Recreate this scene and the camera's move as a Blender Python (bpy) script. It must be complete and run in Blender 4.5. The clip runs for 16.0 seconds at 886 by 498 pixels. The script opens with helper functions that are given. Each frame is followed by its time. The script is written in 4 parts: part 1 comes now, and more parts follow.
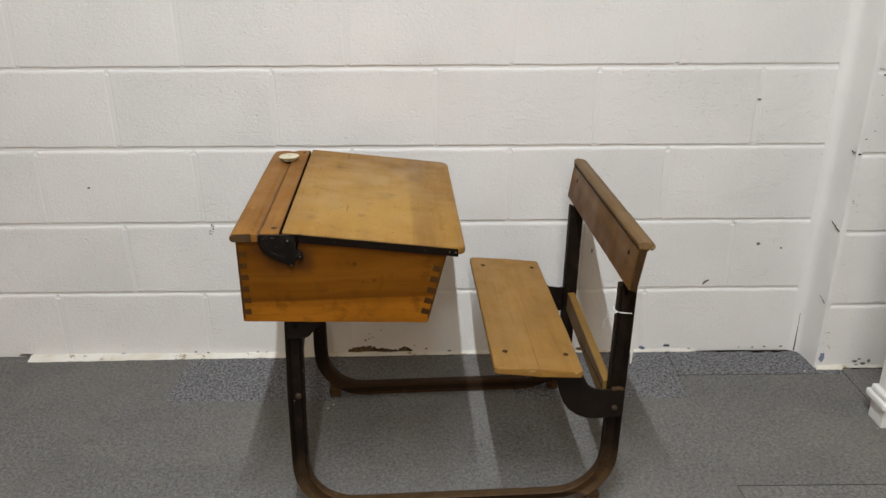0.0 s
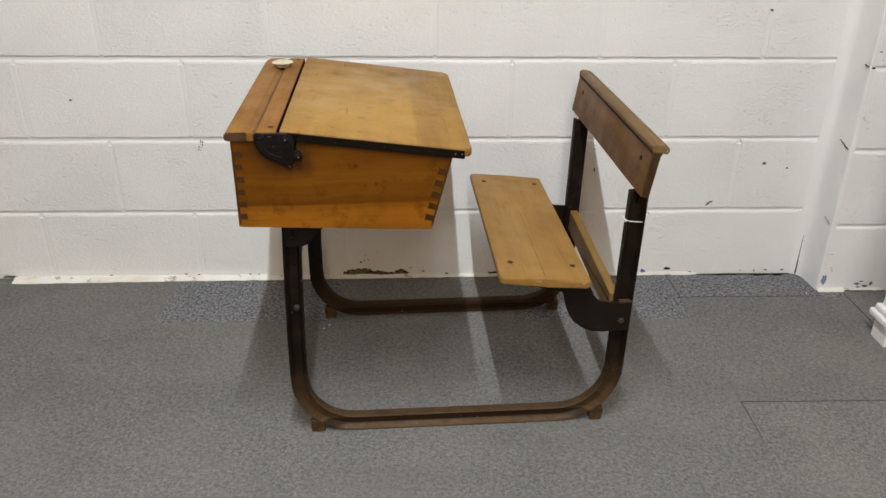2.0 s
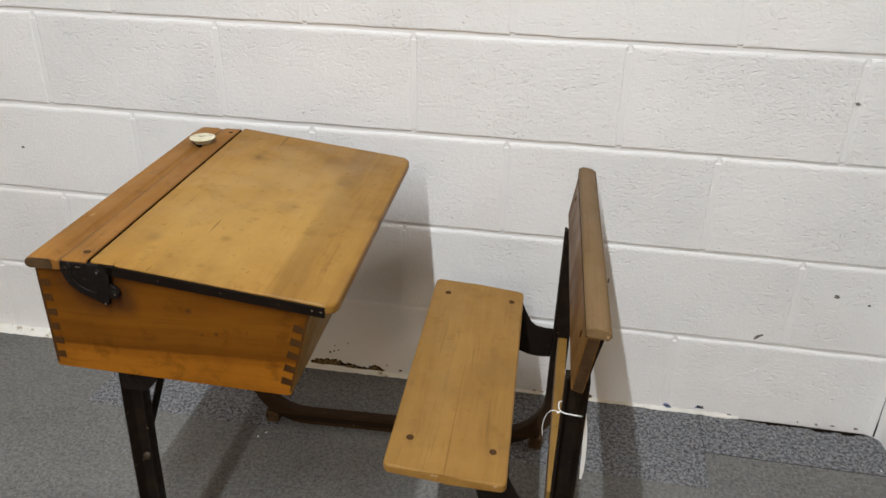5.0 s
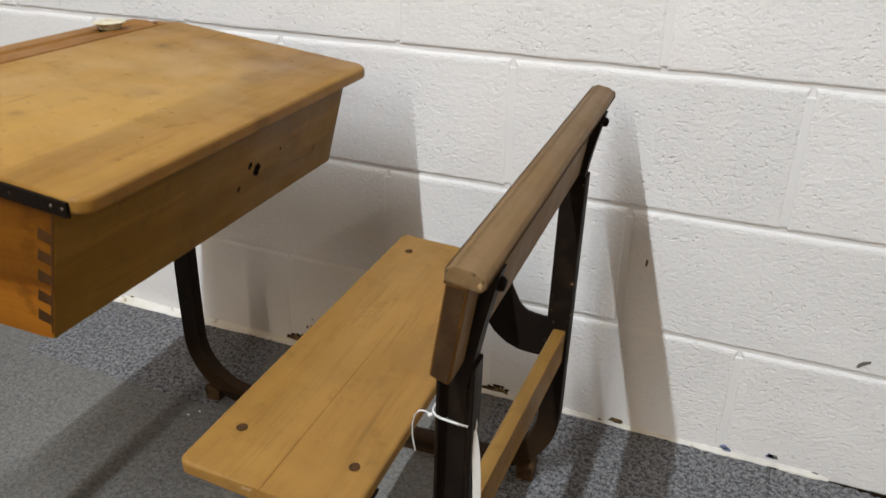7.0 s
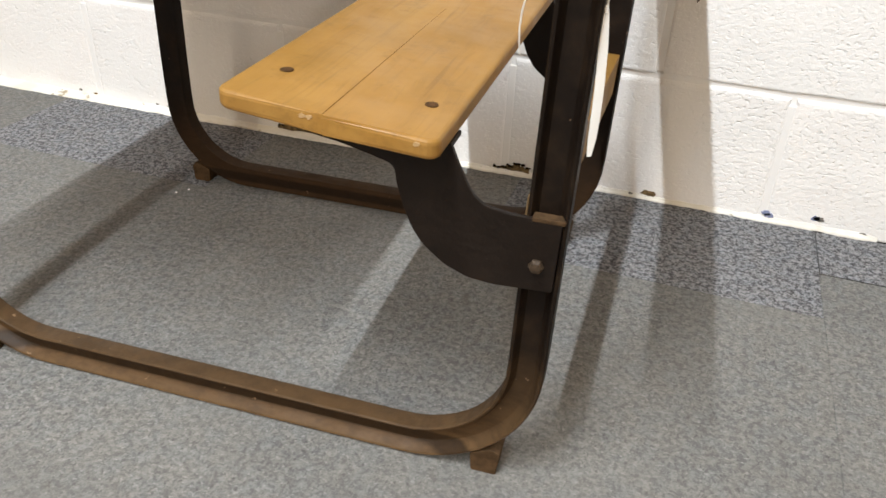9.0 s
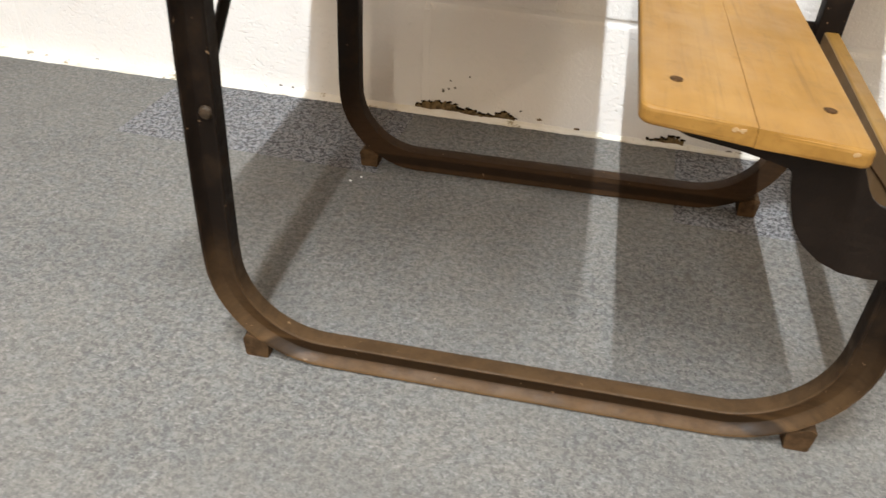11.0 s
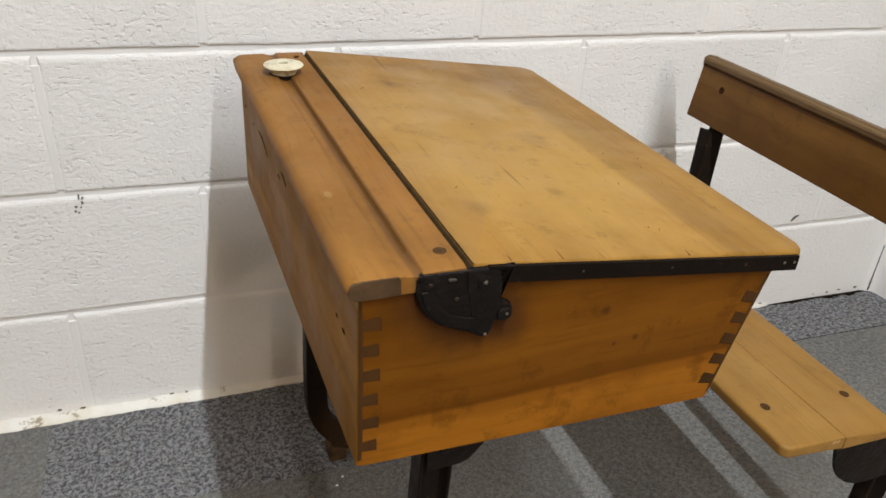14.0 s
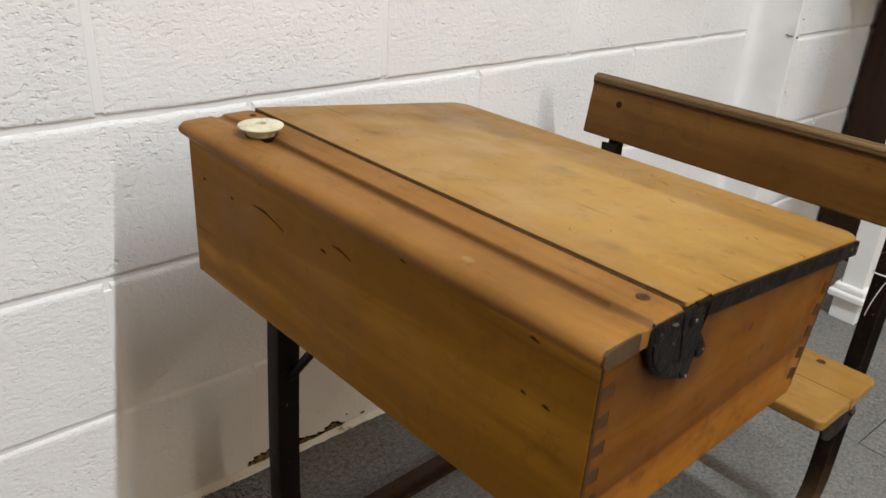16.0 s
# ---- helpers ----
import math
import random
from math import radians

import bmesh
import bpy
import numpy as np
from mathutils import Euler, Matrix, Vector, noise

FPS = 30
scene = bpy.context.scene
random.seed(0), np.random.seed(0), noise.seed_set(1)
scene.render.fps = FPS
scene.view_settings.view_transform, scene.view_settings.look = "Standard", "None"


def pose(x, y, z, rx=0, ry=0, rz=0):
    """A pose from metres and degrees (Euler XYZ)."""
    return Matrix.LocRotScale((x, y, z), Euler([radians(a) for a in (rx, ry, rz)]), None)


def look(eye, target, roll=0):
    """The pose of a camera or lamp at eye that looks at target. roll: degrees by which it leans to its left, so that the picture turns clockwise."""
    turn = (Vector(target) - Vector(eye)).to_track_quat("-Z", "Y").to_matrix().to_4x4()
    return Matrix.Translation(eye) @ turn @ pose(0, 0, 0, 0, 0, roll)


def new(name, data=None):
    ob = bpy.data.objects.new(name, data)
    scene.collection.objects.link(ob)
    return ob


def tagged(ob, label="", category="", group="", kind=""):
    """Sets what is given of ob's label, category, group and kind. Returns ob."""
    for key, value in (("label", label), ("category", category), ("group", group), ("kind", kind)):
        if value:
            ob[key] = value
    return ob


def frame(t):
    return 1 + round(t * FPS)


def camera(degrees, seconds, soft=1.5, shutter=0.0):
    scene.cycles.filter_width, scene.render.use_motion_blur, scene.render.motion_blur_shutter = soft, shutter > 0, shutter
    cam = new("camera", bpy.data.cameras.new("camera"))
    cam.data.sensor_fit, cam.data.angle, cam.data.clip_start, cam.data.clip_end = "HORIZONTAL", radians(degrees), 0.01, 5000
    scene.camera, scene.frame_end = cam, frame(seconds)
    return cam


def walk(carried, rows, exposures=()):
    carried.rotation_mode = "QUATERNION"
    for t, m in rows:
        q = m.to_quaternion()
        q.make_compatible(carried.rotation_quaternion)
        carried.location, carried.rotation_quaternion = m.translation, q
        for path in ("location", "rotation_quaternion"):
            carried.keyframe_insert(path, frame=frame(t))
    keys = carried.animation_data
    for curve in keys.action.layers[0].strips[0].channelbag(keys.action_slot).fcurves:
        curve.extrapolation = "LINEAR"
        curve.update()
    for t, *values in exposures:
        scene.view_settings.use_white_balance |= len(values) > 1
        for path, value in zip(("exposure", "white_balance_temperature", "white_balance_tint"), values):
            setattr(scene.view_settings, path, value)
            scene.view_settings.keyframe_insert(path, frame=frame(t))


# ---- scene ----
cam = camera(59.5, 16.0, shutter=0.2)
PATH = [
    (0, (1.046, -2.145, 1.246), (1.047, -0.297, 0.481), -0.5),
    (0.5, (1.018, -2.105, 1.172), (1.033, -0.271, 0.375), -0.3),
    (1, (1.018, -2.117, 1.12), (1.047, -0.3, 0.286), 0.1),
    (1.5, (1.015, -2.123, 1.121), (1.055, -0.321, 0.254), 0.3),
    (2, (1.007, -2.12, 1.144), (1.046, -0.328, 0.256), 0.2),
    (2.5, (0.995, -2.108, 1.156), (1.025, -0.322, 0.257), 0.2),
    (3, (1.011, -2.088, 1.209), (1.02, -0.301, 0.31), 0.2),
    (3.5, (1.147, -2.018, 1.227), (1.114, -0.234, 0.324), 0.3),
    (4, (1.251, -1.917, 1.244), (1.152, -0.137, 0.339), 0.6),
    (4.5, (1.315, -1.763, 1.234), (1.113, 0.006, 0.324), 0.6),
    (4.7, (1.348, -1.707, 1.234), (1.099, 0.056, 0.323), 0.7),
    (6.8, (1.637, -1.223, 0.985), (0.935, 0.437, 0.119), 0.5),
    (7, (1.637, -1.211, 0.936), (0.929, 0.445, 0.067), 0.5),
    (7.3, (1.618, -1.208, 0.846), (0.909, 0.445, -0.03), 0.6),
    (7.5, (1.599, -1.207, 0.79), (0.909, 0.444, -0.105), 0.6),
    (7.8, (1.585, -1.205, 0.724), (0.92, 0.431, -0.216), 0.9),
    (8, (1.582, -1.204, 0.669), (0.936, 0.435, -0.277), 1.1),
    (8.2, (1.58, -1.207, 0.619), (0.956, 0.427, -0.35), 1.3),
    (10.3, (1.295, -1.347, 0.646), (0.866, 0.247, -0.483), 3.0),
    (10.5, (1.253, -1.343, 0.641), (0.836, 0.247, -0.498), 2.8),
    (10.8, (1.186, -1.349, 0.648), (0.801, 0.253, -0.487), 2.6),
    (11, (1.134, -1.36, 0.665), (0.76, 0.23, -0.49), 2.5),
    (11.3, (1.042, -1.386, 0.714), (0.701, 0.207, -0.447), 2.1),
    (11.5, (0.989, -1.394, 0.749), (0.672, 0.205, -0.409), 1.9),
    (11.8, (0.942, -1.373, 0.788), (0.677, 0.229, -0.38), 1.7),
    (12, (0.925, -1.349, 0.809), (0.693, 0.269, -0.344), 1.5),
    (12.5, (0.88, -1.32, 0.873), (0.743, 0.319, -0.264), 1.0),
    (12.8, (0.829, -1.338, 0.93), (0.787, 0.313, -0.198), 0.9),
    (13, (0.787, -1.348, 0.968), (0.846, 0.311, -0.147), 0.9),
    (13.3, (0.72, -1.344, 1.009), (0.932, 0.323, -0.076), 1.4),
    (13.5, (0.673, -1.329, 1.018), (0.994, 0.344, -0.03), 1.8),
    (13.8, (0.598, -1.279, 1.017), (1.077, 0.379, 0.007), 2.9),
    (14, (0.545, -1.245, 1.016), (1.134, 0.391, 0.029), 3.6),
    (14.3, (0.464, -1.217, 1.021), (1.218, 0.37, 0.065), 4.1),
    (14.5, (0.416, -1.204, 1.031), (1.245, 0.349, 0.083), 4.5),
    (14.8, (0.361, -1.174, 1.051), (1.293, 0.329, 0.118), 4.4),
    (15, (0.336, -1.139, 1.057), (1.336, 0.332, 0.143), 4.3),
    (15.5, (0.307, -1.035, 1.055), (1.412, 0.373, 0.164), 3.5),
    (15.8, (0.296, -1.024, 1.022), (1.443, 0.354, 0.137), 3.4),
    (16, (0.288, -1.023, 0.982), (1.47, 0.335, 0.111), 3.3),
]
EXPOSURES = [(0, -0.32, 6520, 10), (1.5, -0.13, 6520, 10), (4, -0.15, 6520, 10), (4.7, -0.16, 6400, 10), (6.8, -0.12, 6330, 10), (7.5, 0.15, 6350, 10), (8.2, 0.42, 6400, 10), (10.3, 0.88, 6600, 10), (11.5, 0.70, 6600, 10), (12.5, 0.52, 6500, 10), (13, 0.33, 6480, 10), (14, -0.05, 6520, 10), (15.5, -0.13, 6480, 10), (16, -0.07, 6480, 10)]
walk(cam, [(t, look(eye, target, roll)) for t, eye, target, roll in PATH], EXPOSURES)

# ---- light: a row of fluorescent tubes under the ceiling, running away from the block wall, with added fill rows ----
ROOM_X0, ROOM_X1, ROOM_Y0, ROOM_H = -3.0, 6.2, -9.0, 3.0
world = bpy.data.worlds.new("world")
world.use_nodes = True
world.node_tree.nodes["Background"].inputs[0].default_value = (0.9, 0.95, 1.0, 1)
world.node_tree.nodes["Background"].inputs[1].default_value = 0.02
scene.world = world


def tube(x, y, z, length, watts, colour):
    data = bpy.data.lights.new("tube_light", "AREA")
    data.shape, data.size, data.size_y, data.energy, data.color = "RECTANGLE", 0.035, length, watts, colour
    ob = new("tube_light", data)
    ob.matrix_world = pose(x, y, z, 0, 0, ROW_TURN)
    return tagged(ob, "long white fluorescent tube under the ceiling, side rows added as fill", "lamp", "ceiling tubes")


# the rows run 3 degrees off the wall's square, level with the desk's own sides
ROW_TURN = 3.0
TUBE = (0.90, 0.975, 1.035)
WARM_TUBE = (1.0, 0.89, 0.70)
SIDE_FILL = (0.98, 0.91, 0.78)


def row_x(x0, y):
    return x0 - math.tan(radians(ROW_TURN)) * y


for ty, watts in ((-1.90, 88), (-3.8, 60)):
    tube(row_x(0.873, ty), ty, 2.93, 1.5, watts, TUBE)
# far end of the row, added warm to fill the shade under the desk
for ty in (-5.7, -7.6):
    tube(row_x(0.873, ty), ty, 2.93, 1.5, 54, WARM_TUBE)
# weak rows on both sides, added as unseen fill light
for x0, watts, colour in ((-2.55, 8, TUBE), (4.40, 20, SIDE_FILL)):
    for ty in (-1.75, -3.6, -5.5):
        tube(row_x(x0, ty), ty, 2.93, 1.5, watts, colour)

# ---- materials ----


class Nodes:
    """A small helper that chains shader nodes of one material."""

    def __init__(self, name):
        self.mat = bpy.data.materials.new(name)
        self.mat.use_nodes = True
        self.tree = self.mat.node_tree
        self.bsdf = self.tree.nodes["Principled BSDF"]
        self.coord = self.tree.nodes.new("ShaderNodeTexCoord").outputs["Object"]

    def add(self, kind, operation="", feature="", smooth=False, blend=""):
        node = self.tree.nodes.new(kind)
        if operation:
            node.operation = operation
        if feature:
            node.feature = feature
        if smooth:
            node.interpolation_type = "SMOOTHSTEP"
        if blend:
            node.data_type, node.blend_type = "RGBA", blend
        return node

    def link(self, a, b):
        self.tree.links.new(a, b)

    def put(self, socket, value):
        if isinstance(value, bpy.types.NodeSocket):
            self.link(value, socket)
        else:
            socket.default_value = value

    def mapped(self, scale, offset=(0, 0, 0), source=None, rotation=(0, 0, 0)):
        node = self.add("ShaderNodeMapping")
        self.link(source or self.coord, node.inputs["Vector"])
        node.inputs["Scale"].default_value, node.inputs["Location"].default_value = scale, offset
        node.inputs["Rotation"].default_value = rotation
        return node.outputs[0]

    def noise(self, vector, scale, detail=4.0, rough=0.55, distortion=0.0):
        node = self.add("ShaderNodeTexNoise")
        self.link(vector, node.inputs["Vector"])
        for key, value in (("Scale", scale), ("Detail", detail), ("Roughness", rough), ("Distortion", distortion)):
            node.inputs[key].default_value = value
        return node.outputs["Fac"]

    def voronoi(self, vector, scale, feature="F1"):
        node = self.add("ShaderNodeTexVoronoi", feature=feature)
        self.link(vector, node.inputs["Vector"])
        node.inputs["Scale"].default_value = scale
        return node.outputs["Distance"]

    def steps(self, value, a, b, lo=0.0, hi=1.0):
        node = self.add("ShaderNodeMapRange", smooth=True)
        self.link(value, node.inputs["Value"])
        for key, v in (("From Min", a), ("From Max", b), ("To Min", lo), ("To Max", hi)):
            node.inputs[key].default_value = v
        return node.outputs["Result"]

    def mix(self, fac, a, b, blend="MIX"):
        node = self.add("ShaderNodeMix", blend=blend)
        self.put(node.inputs[0], fac)
        self.put(node.inputs[6], a if isinstance(a, bpy.types.NodeSocket) else (*a, 1))
        self.put(node.inputs[7], b if isinstance(b, bpy.types.NodeSocket) else (*b, 1))
        return node.outputs[2]

    def math(self, op, a, b=0.0):
        node = self.add("ShaderNodeMath", operation=op)
        self.put(node.inputs[0], a)
        self.put(node.inputs[1], b)
        return node.outputs[0]

    def away(self, point, stretch=(1, 1, 1), source=None):
        """How far a place lies from a point, with the axes stretched."""
        shift = self.add("ShaderNodeVectorMath", operation="SUBTRACT")
        self.link(source or self.coord, shift.inputs[0])
        shift.inputs[1].default_value = point
        grow = self.add("ShaderNodeVectorMath", operation="MULTIPLY")
        self.link(shift.outputs[0], grow.inputs[0])
        grow.inputs[1].default_value = stretch
        size = self.add("ShaderNodeVectorMath", operation="LENGTH")
        self.link(grow.outputs[0], size.inputs[0])
        return size.outputs["Value"]

    def axis(self, i, source=None):
        node = self.add("ShaderNodeSeparateXYZ")
        self.link(source or self.coord, node.inputs[0])
        return node.outputs[i]

    def bump(self, height, strength, distance, before=None):
        node = self.add("ShaderNodeBump")
        self.link(height, node.inputs["Height"])
        node.inputs["Strength"].default_value, node.inputs["Distance"].default_value = strength, distance
        if before is not None:
            self.link(before, node.inputs["Normal"])
        return node.outputs[0]

    def done(self, colour=None, rough=None, normal=None, metal=None, spec=None):
        for key, value in (("Base Color", colour), ("Roughness", rough), ("Normal", normal), ("Metallic", metal), ("Specular IOR Level", spec)):
            if value is not None:
                self.put(self.bsdf.inputs[key], (*value, 1) if isinstance(value, tuple) else value)
        return self.mat


def painted_block(name="painted_block"):
    n = Nodes(name)
    pos = n.add("ShaderNodeNewGeometry").outputs["Position"]
    rand = n.add("ShaderNodeObjectInfo").outputs["Random"]
    shift = n.add("ShaderNodeVectorMath", operation="ADD")
    n.link(pos, shift.inputs[0])
    mul = n.add("ShaderNodeVectorMath", operation="SCALE")
    mul.inputs[0].default_value = (3.1, 0.4, 2.3)
    n.link(rand, mul.inputs["Scale"])
    n.link(mul.outputs[0], shift.inputs[1])
    p = shift.outputs[0]
    flat = n.mapped((0.80, 1.0, 1.15), source=p, rotation=(0, 0.12, 0))
    clump = n.steps(n.noise(n.mapped((1, 1, 1), (8, 2, 4), p), 11, 4), 0.40, 0.62, 0.38, 1.0)
    where = n.steps(n.noise(p, 4.5, 3), 0.34, 0.60, 0.55, 1.0)
    pits = n.steps(n.noise(flat, 140, 3, 0.58, 0.1), 0.52, 0.76)
    chips = n.steps(n.noise(n.mapped((0.75, 1, 1.5), (3, 1, 5), p), 80, 3, 0.6), 0.62, 0.76)
    grain = n.noise(flat, 330, 2, 0.6)
    swell = n.noise(p, 7, 3)
    h = n.math("MULTIPLY", n.math("ADD", n.math("MULTIPLY", pits, clump), n.math("MULTIPLY", chips, 0.7)), where)
    h = n.math("ADD", n.math("MULTIPLY", h, -1.0), n.math("ADD", n.math("MULTIPLY", grain, 0.16), n.math("MULTIPLY", n.noise(n.mapped((1, 1, 1.2), (6, 3, 1), p), 125, 2, 0.55), 0.75)))
    b1 = n.bump(h, 0.58, 0.0034)
    b2 = n.bump(swell, 0.5, 0.007, b1)
    tone = n.mix(n.steps(n.noise(p, 2.2, 4), 0.35, 0.7), (0.81, 0.79, 0.77), (0.75, 0.735, 0.72))
    tint = n.mix(n.steps(n.noise(p, 5.5, 3), 0.5, 0.75, 0, 0.5), tone, (0.80, 0.755, 0.73))
    dirt = n.mix(n.steps(n.noise(p, 60, 3, 0.7), 0.70, 0.80, 0, 0.25), tint, (0.50, 0.46, 0.42))
    return n.done(dirt, 0.62, b2, spec=0.3)


def smooth_paint():
    """Brushed white paint over plaster, with soft swells and a few pin holes."""
    n = Nodes("smooth_painted_plaster")
    pos = n.add("ShaderNodeNewGeometry").outputs["Position"]
    pins = n.steps(n.noise(pos, 120, 2, 0.5), 0.66, 0.74)
    h = n.math("ADD", n.math("MULTIPLY", n.noise(n.mapped((1, 1, 0.35), (0, 0, 0), pos), 45, 3), 0.5), n.math("MULTIPLY", pins, -0.35))
    b = n.bump(n.noise(pos, 9, 3), 0.5, 0.010, n.bump(h, 0.3, 0.002))
    return n.done(n.mix(n.steps(n.noise(pos, 5, 4), 0.35, 0.7), (0.81, 0.79, 0.77), (0.75, 0.735, 0.72)), 0.55, b, spec=0.3)


def bead_paint():
    """Old cream paint run at the floor, chipped to ochre here and there."""
    n = Nodes("stained_cream_paint")
    pos = n.add("ShaderNodeNewGeometry").outputs["Position"]
    c = n.mix(n.steps(n.noise(pos, 12, 4), 0.4, 0.7), (0.80, 0.775, 0.72), (0.70, 0.655, 0.55))
    c = n.mix(n.steps(n.noise(n.mapped((1, 1, 1.6), (4, 2, 0), pos), 30, 5, 0.7), 0.59, 0.67, 0.0, 0.8), c, (0.26, 0.19, 0.085))
    return n.done(c, 0.65, n.bump(n.noise(pos, 110, 4, 0.6), 0.4, 0.003), spec=0.25)


def mortar_paint():
    n = Nodes("painted_mortar")
    pos = n.add("ShaderNodeNewGeometry").outputs["Position"]
    b = n.bump(n.noise(pos, 60, 4, 0.6), 0.3, 0.002)
    return n.done(n.mix(n.noise(pos, 8), (0.81, 0.79, 0.77), (0.75, 0.735, 0.72)), 0.65, b, spec=0.3)


def carpet(name, light, dark, size, contrast, trodden=1.0):
    """Needle-felt carpet: short flecks of light and dark fibre, size to the metre, over faint broad wear."""
    n = Nodes(name)
    pos = n.add("ShaderNodeNewGeometry").outputs["Position"]
    rand = n.add("ShaderNodeObjectInfo").outputs["Random"]
    fleck = n.noise(pos, size, 5, 0.8, 0.4)
    grain = n.noise(n.mapped((1, 1, 1), (2, 9, 0), pos), size * 2.3, 2, 0.6)
    both = n.math("ADD", n.math("MULTIPLY", fleck, 0.78), n.math("MULTIPLY", grain, 0.22))
    colour = n.mix(n.steps(both, 0.5 - 0.16 / contrast, 0.5 + 0.16 / contrast), dark, light)
    pale = n.noise(n.mapped((1, 1.6, 1), (7, 3, 0), pos, (0, 0, 0.5)), size * 1.2, 2, 0.6)
    colour = n.mix(n.steps(pale, 0.58, 0.70, 0.0, 0.6), colour, tuple(c * 1.45 for c in light))
    deep = n.noise(n.mapped((1.5, 1, 1), (1, 8, 0), pos, (0, 0, -0.4)), size * 1.1, 2, 0.6)
    colour = n.mix(n.steps(deep, 0.58, 0.70, 0.0, 0.65), colour, tuple(c * 0.55 for c in dark))
    hue = n.steps(n.noise(n.mapped((1, 1, 1), (1, 6, 0), pos), size * 0.35, 3), 0.42, 0.62)
    colour = n.mix(n.math("MULTIPLY", hue, 0.8), colour, (0.955, 1.0, 1.045), "MULTIPLY")
    patch = n.noise(n.mapped((1, 1, 1), (5, 2, 0), pos), 6, 4, 0.6)
    colour = n.mix(n.steps(patch, 0.44, 0.68, 0.0, 0.20 * trodden), colour, tuple(c * 0.9 for c in dark))
    cloud = n.noise(pos, 2.6, 3, 0.6)
    colour = n.mix(n.steps(cloud, 0.38, 0.68, 0.0, 0.22 * trodden), colour, (light[0] * 1.08, light[1] * 1.05, light[2] * 0.98))
    spot = n.noise(n.mapped((1, 1, 1), (11, 4, 0), pos), 13, 2, 0.4)
    colour = n.mix(n.steps(spot, 0.73, 0.80, 0.0, 0.45 * trodden), colour, (dark[0] * 0.9, dark[1] * 0.82, dark[2] * 0.55))
    colour = n.mix(n.steps(rand, 0.0, 1.0, 0.0, 0.12), colour, dark)
    h = n.math("ADD", n.math("MULTIPLY", fleck, 1.2), n.math("ADD", grain, n.math("MULTIPLY", deep, -0.5)))
    return n.done(colour, 0.95, n.bump(h, 0.55, 0.0016), spec=0.12)


AX = {"u": (2.2, 46, 46), "v": (46, 2.2, 46), "z": (46, 46, 2.2)}


def wood(name, pale, deep, grain="v", rough=0.42, blot=0.45, specks=0.5, marks=(), stains=(), seed=0.0, worn=None, band=None, streak=None, figure=0.0, spec=0.16):
    """Varnished old pine. marks: knots (place, radius); stains: dark areas (place, radius, strength); worn: (place, stretch, colour)."""
    n = Nodes(name)
    warp = n.noise(n.mapped((3, 3, 3), (seed, 0, 0)), 2.0, 2)
    bent = n.add("ShaderNodeVectorMath", operation="ADD")
    n.link(n.coord, bent.inputs[0])
    push = n.add("ShaderNodeVectorMath", operation="SCALE")
    push.inputs[0].default_value = (0.022, 0.022, 0.022)
    n.link(warp, push.inputs["Scale"])
    n.link(push.outputs[0], bent.inputs[1])
    g = n.mapped(AX[grain], (seed, seed * 0.7, seed * 1.3), bent.outputs[0])
    broad = n.noise(g, 0.55, 3, 0.5, 0.4)
    fine = n.noise(n.mapped(tuple(c * 5 for c in AX[grain]), (seed, 0, seed), bent.outputs[0]), 0.7, 3, 0.6)
    colour = n.mix(n.steps(broad, 0.33, 0.68), pale, deep)
    colour = n.mix(n.steps(fine, 0.50, 0.72, 0, 0.34), colour, tuple(c * 0.6 for c in deep))
    if figure:
        bands = n.noise(n.mapped(tuple(c * 0.30 for c in AX[grain]), (seed * 1.7, seed, 5), bent.outputs[0], (0.05, 0, 0.12)), 1.0, 3, 0.55, 1.1)
        colour = n.mix(n.steps(bands, 0.44, 0.64, 0.0, figure), colour, tuple(c * 0.66 for c in deep))
    if worn:
        place, stretch, tone, amount = worn
        edge = n.math("ADD", n.away(place, stretch), n.math("MULTIPLY", n.noise(n.coord, 9, 4, 0.6), 0.55))
        colour = n.mix(n.steps(edge, 0.85, 1.35, amount, 0.0), colour, tone)
    if band:
        axis, a, b, tone = band
        edge = n.math("ADD", n.axis(axis), n.math("MULTIPLY", n.noise(n.coord, 5, 3), 0.01))
        colour = n.mix(n.steps(edge, a, b), colour, (tone, tone, tone), "MULTIPLY")
    if streak:
        axis, middle, half, tone, amount = streak
        off = n.math("ABSOLUTE", n.math("SUBTRACT", n.axis(axis), middle))
        edge = n.math("ADD", off, n.math("MULTIPLY", n.noise(n.mapped((20, 4, 20), (seed, 0, 0)), 3, 4, 0.6), half * 0.9))
        dirt = n.math("MULTIPLY", n.steps(edge, half * 0.7, half * 1.7, amount, 0.0), n.steps(n.noise(n.mapped((1, 1, 1), (seed + 2, 0, 0)), 9, 4), 0.3, 0.65, 0.55, 1.0))
        colour = n.mix(dirt, colour, tone)
    patch = n.steps(n.noise(n.mapped((1, 1, 1), (seed + 4, 0, 0)), 6.5, 5, 0.62), 0.42, 0.72, 0, blot)
    colour = n.mix(patch, colour, tuple(c * 0.62 for c in deep))
    smudge = n.steps(n.noise(n.mapped((1, 1, 1), (seed + 9, 2, 0)), 26, 5, 0.75), 0.54, 0.68, 0, blot * 0.75)
    colour = n.mix(smudge, colour, tuple(c * 0.5 for c in deep))
    dent = n.steps(n.noise(n.mapped(tuple(c * 0.45 for c in AX[grain]), (seed * 2, 3, 0)), 3.2, 2, 0.5), 0.69, 0.76, 0, specks)
    colour = n.mix(dent, colour, tuple(c * 0.3 for c in deep))
    nick = n.noise(n.mapped(tuple(3 + c * 0.05 for c in AX[grain]), (seed, 7, seed)), 22, 3, 0.7)
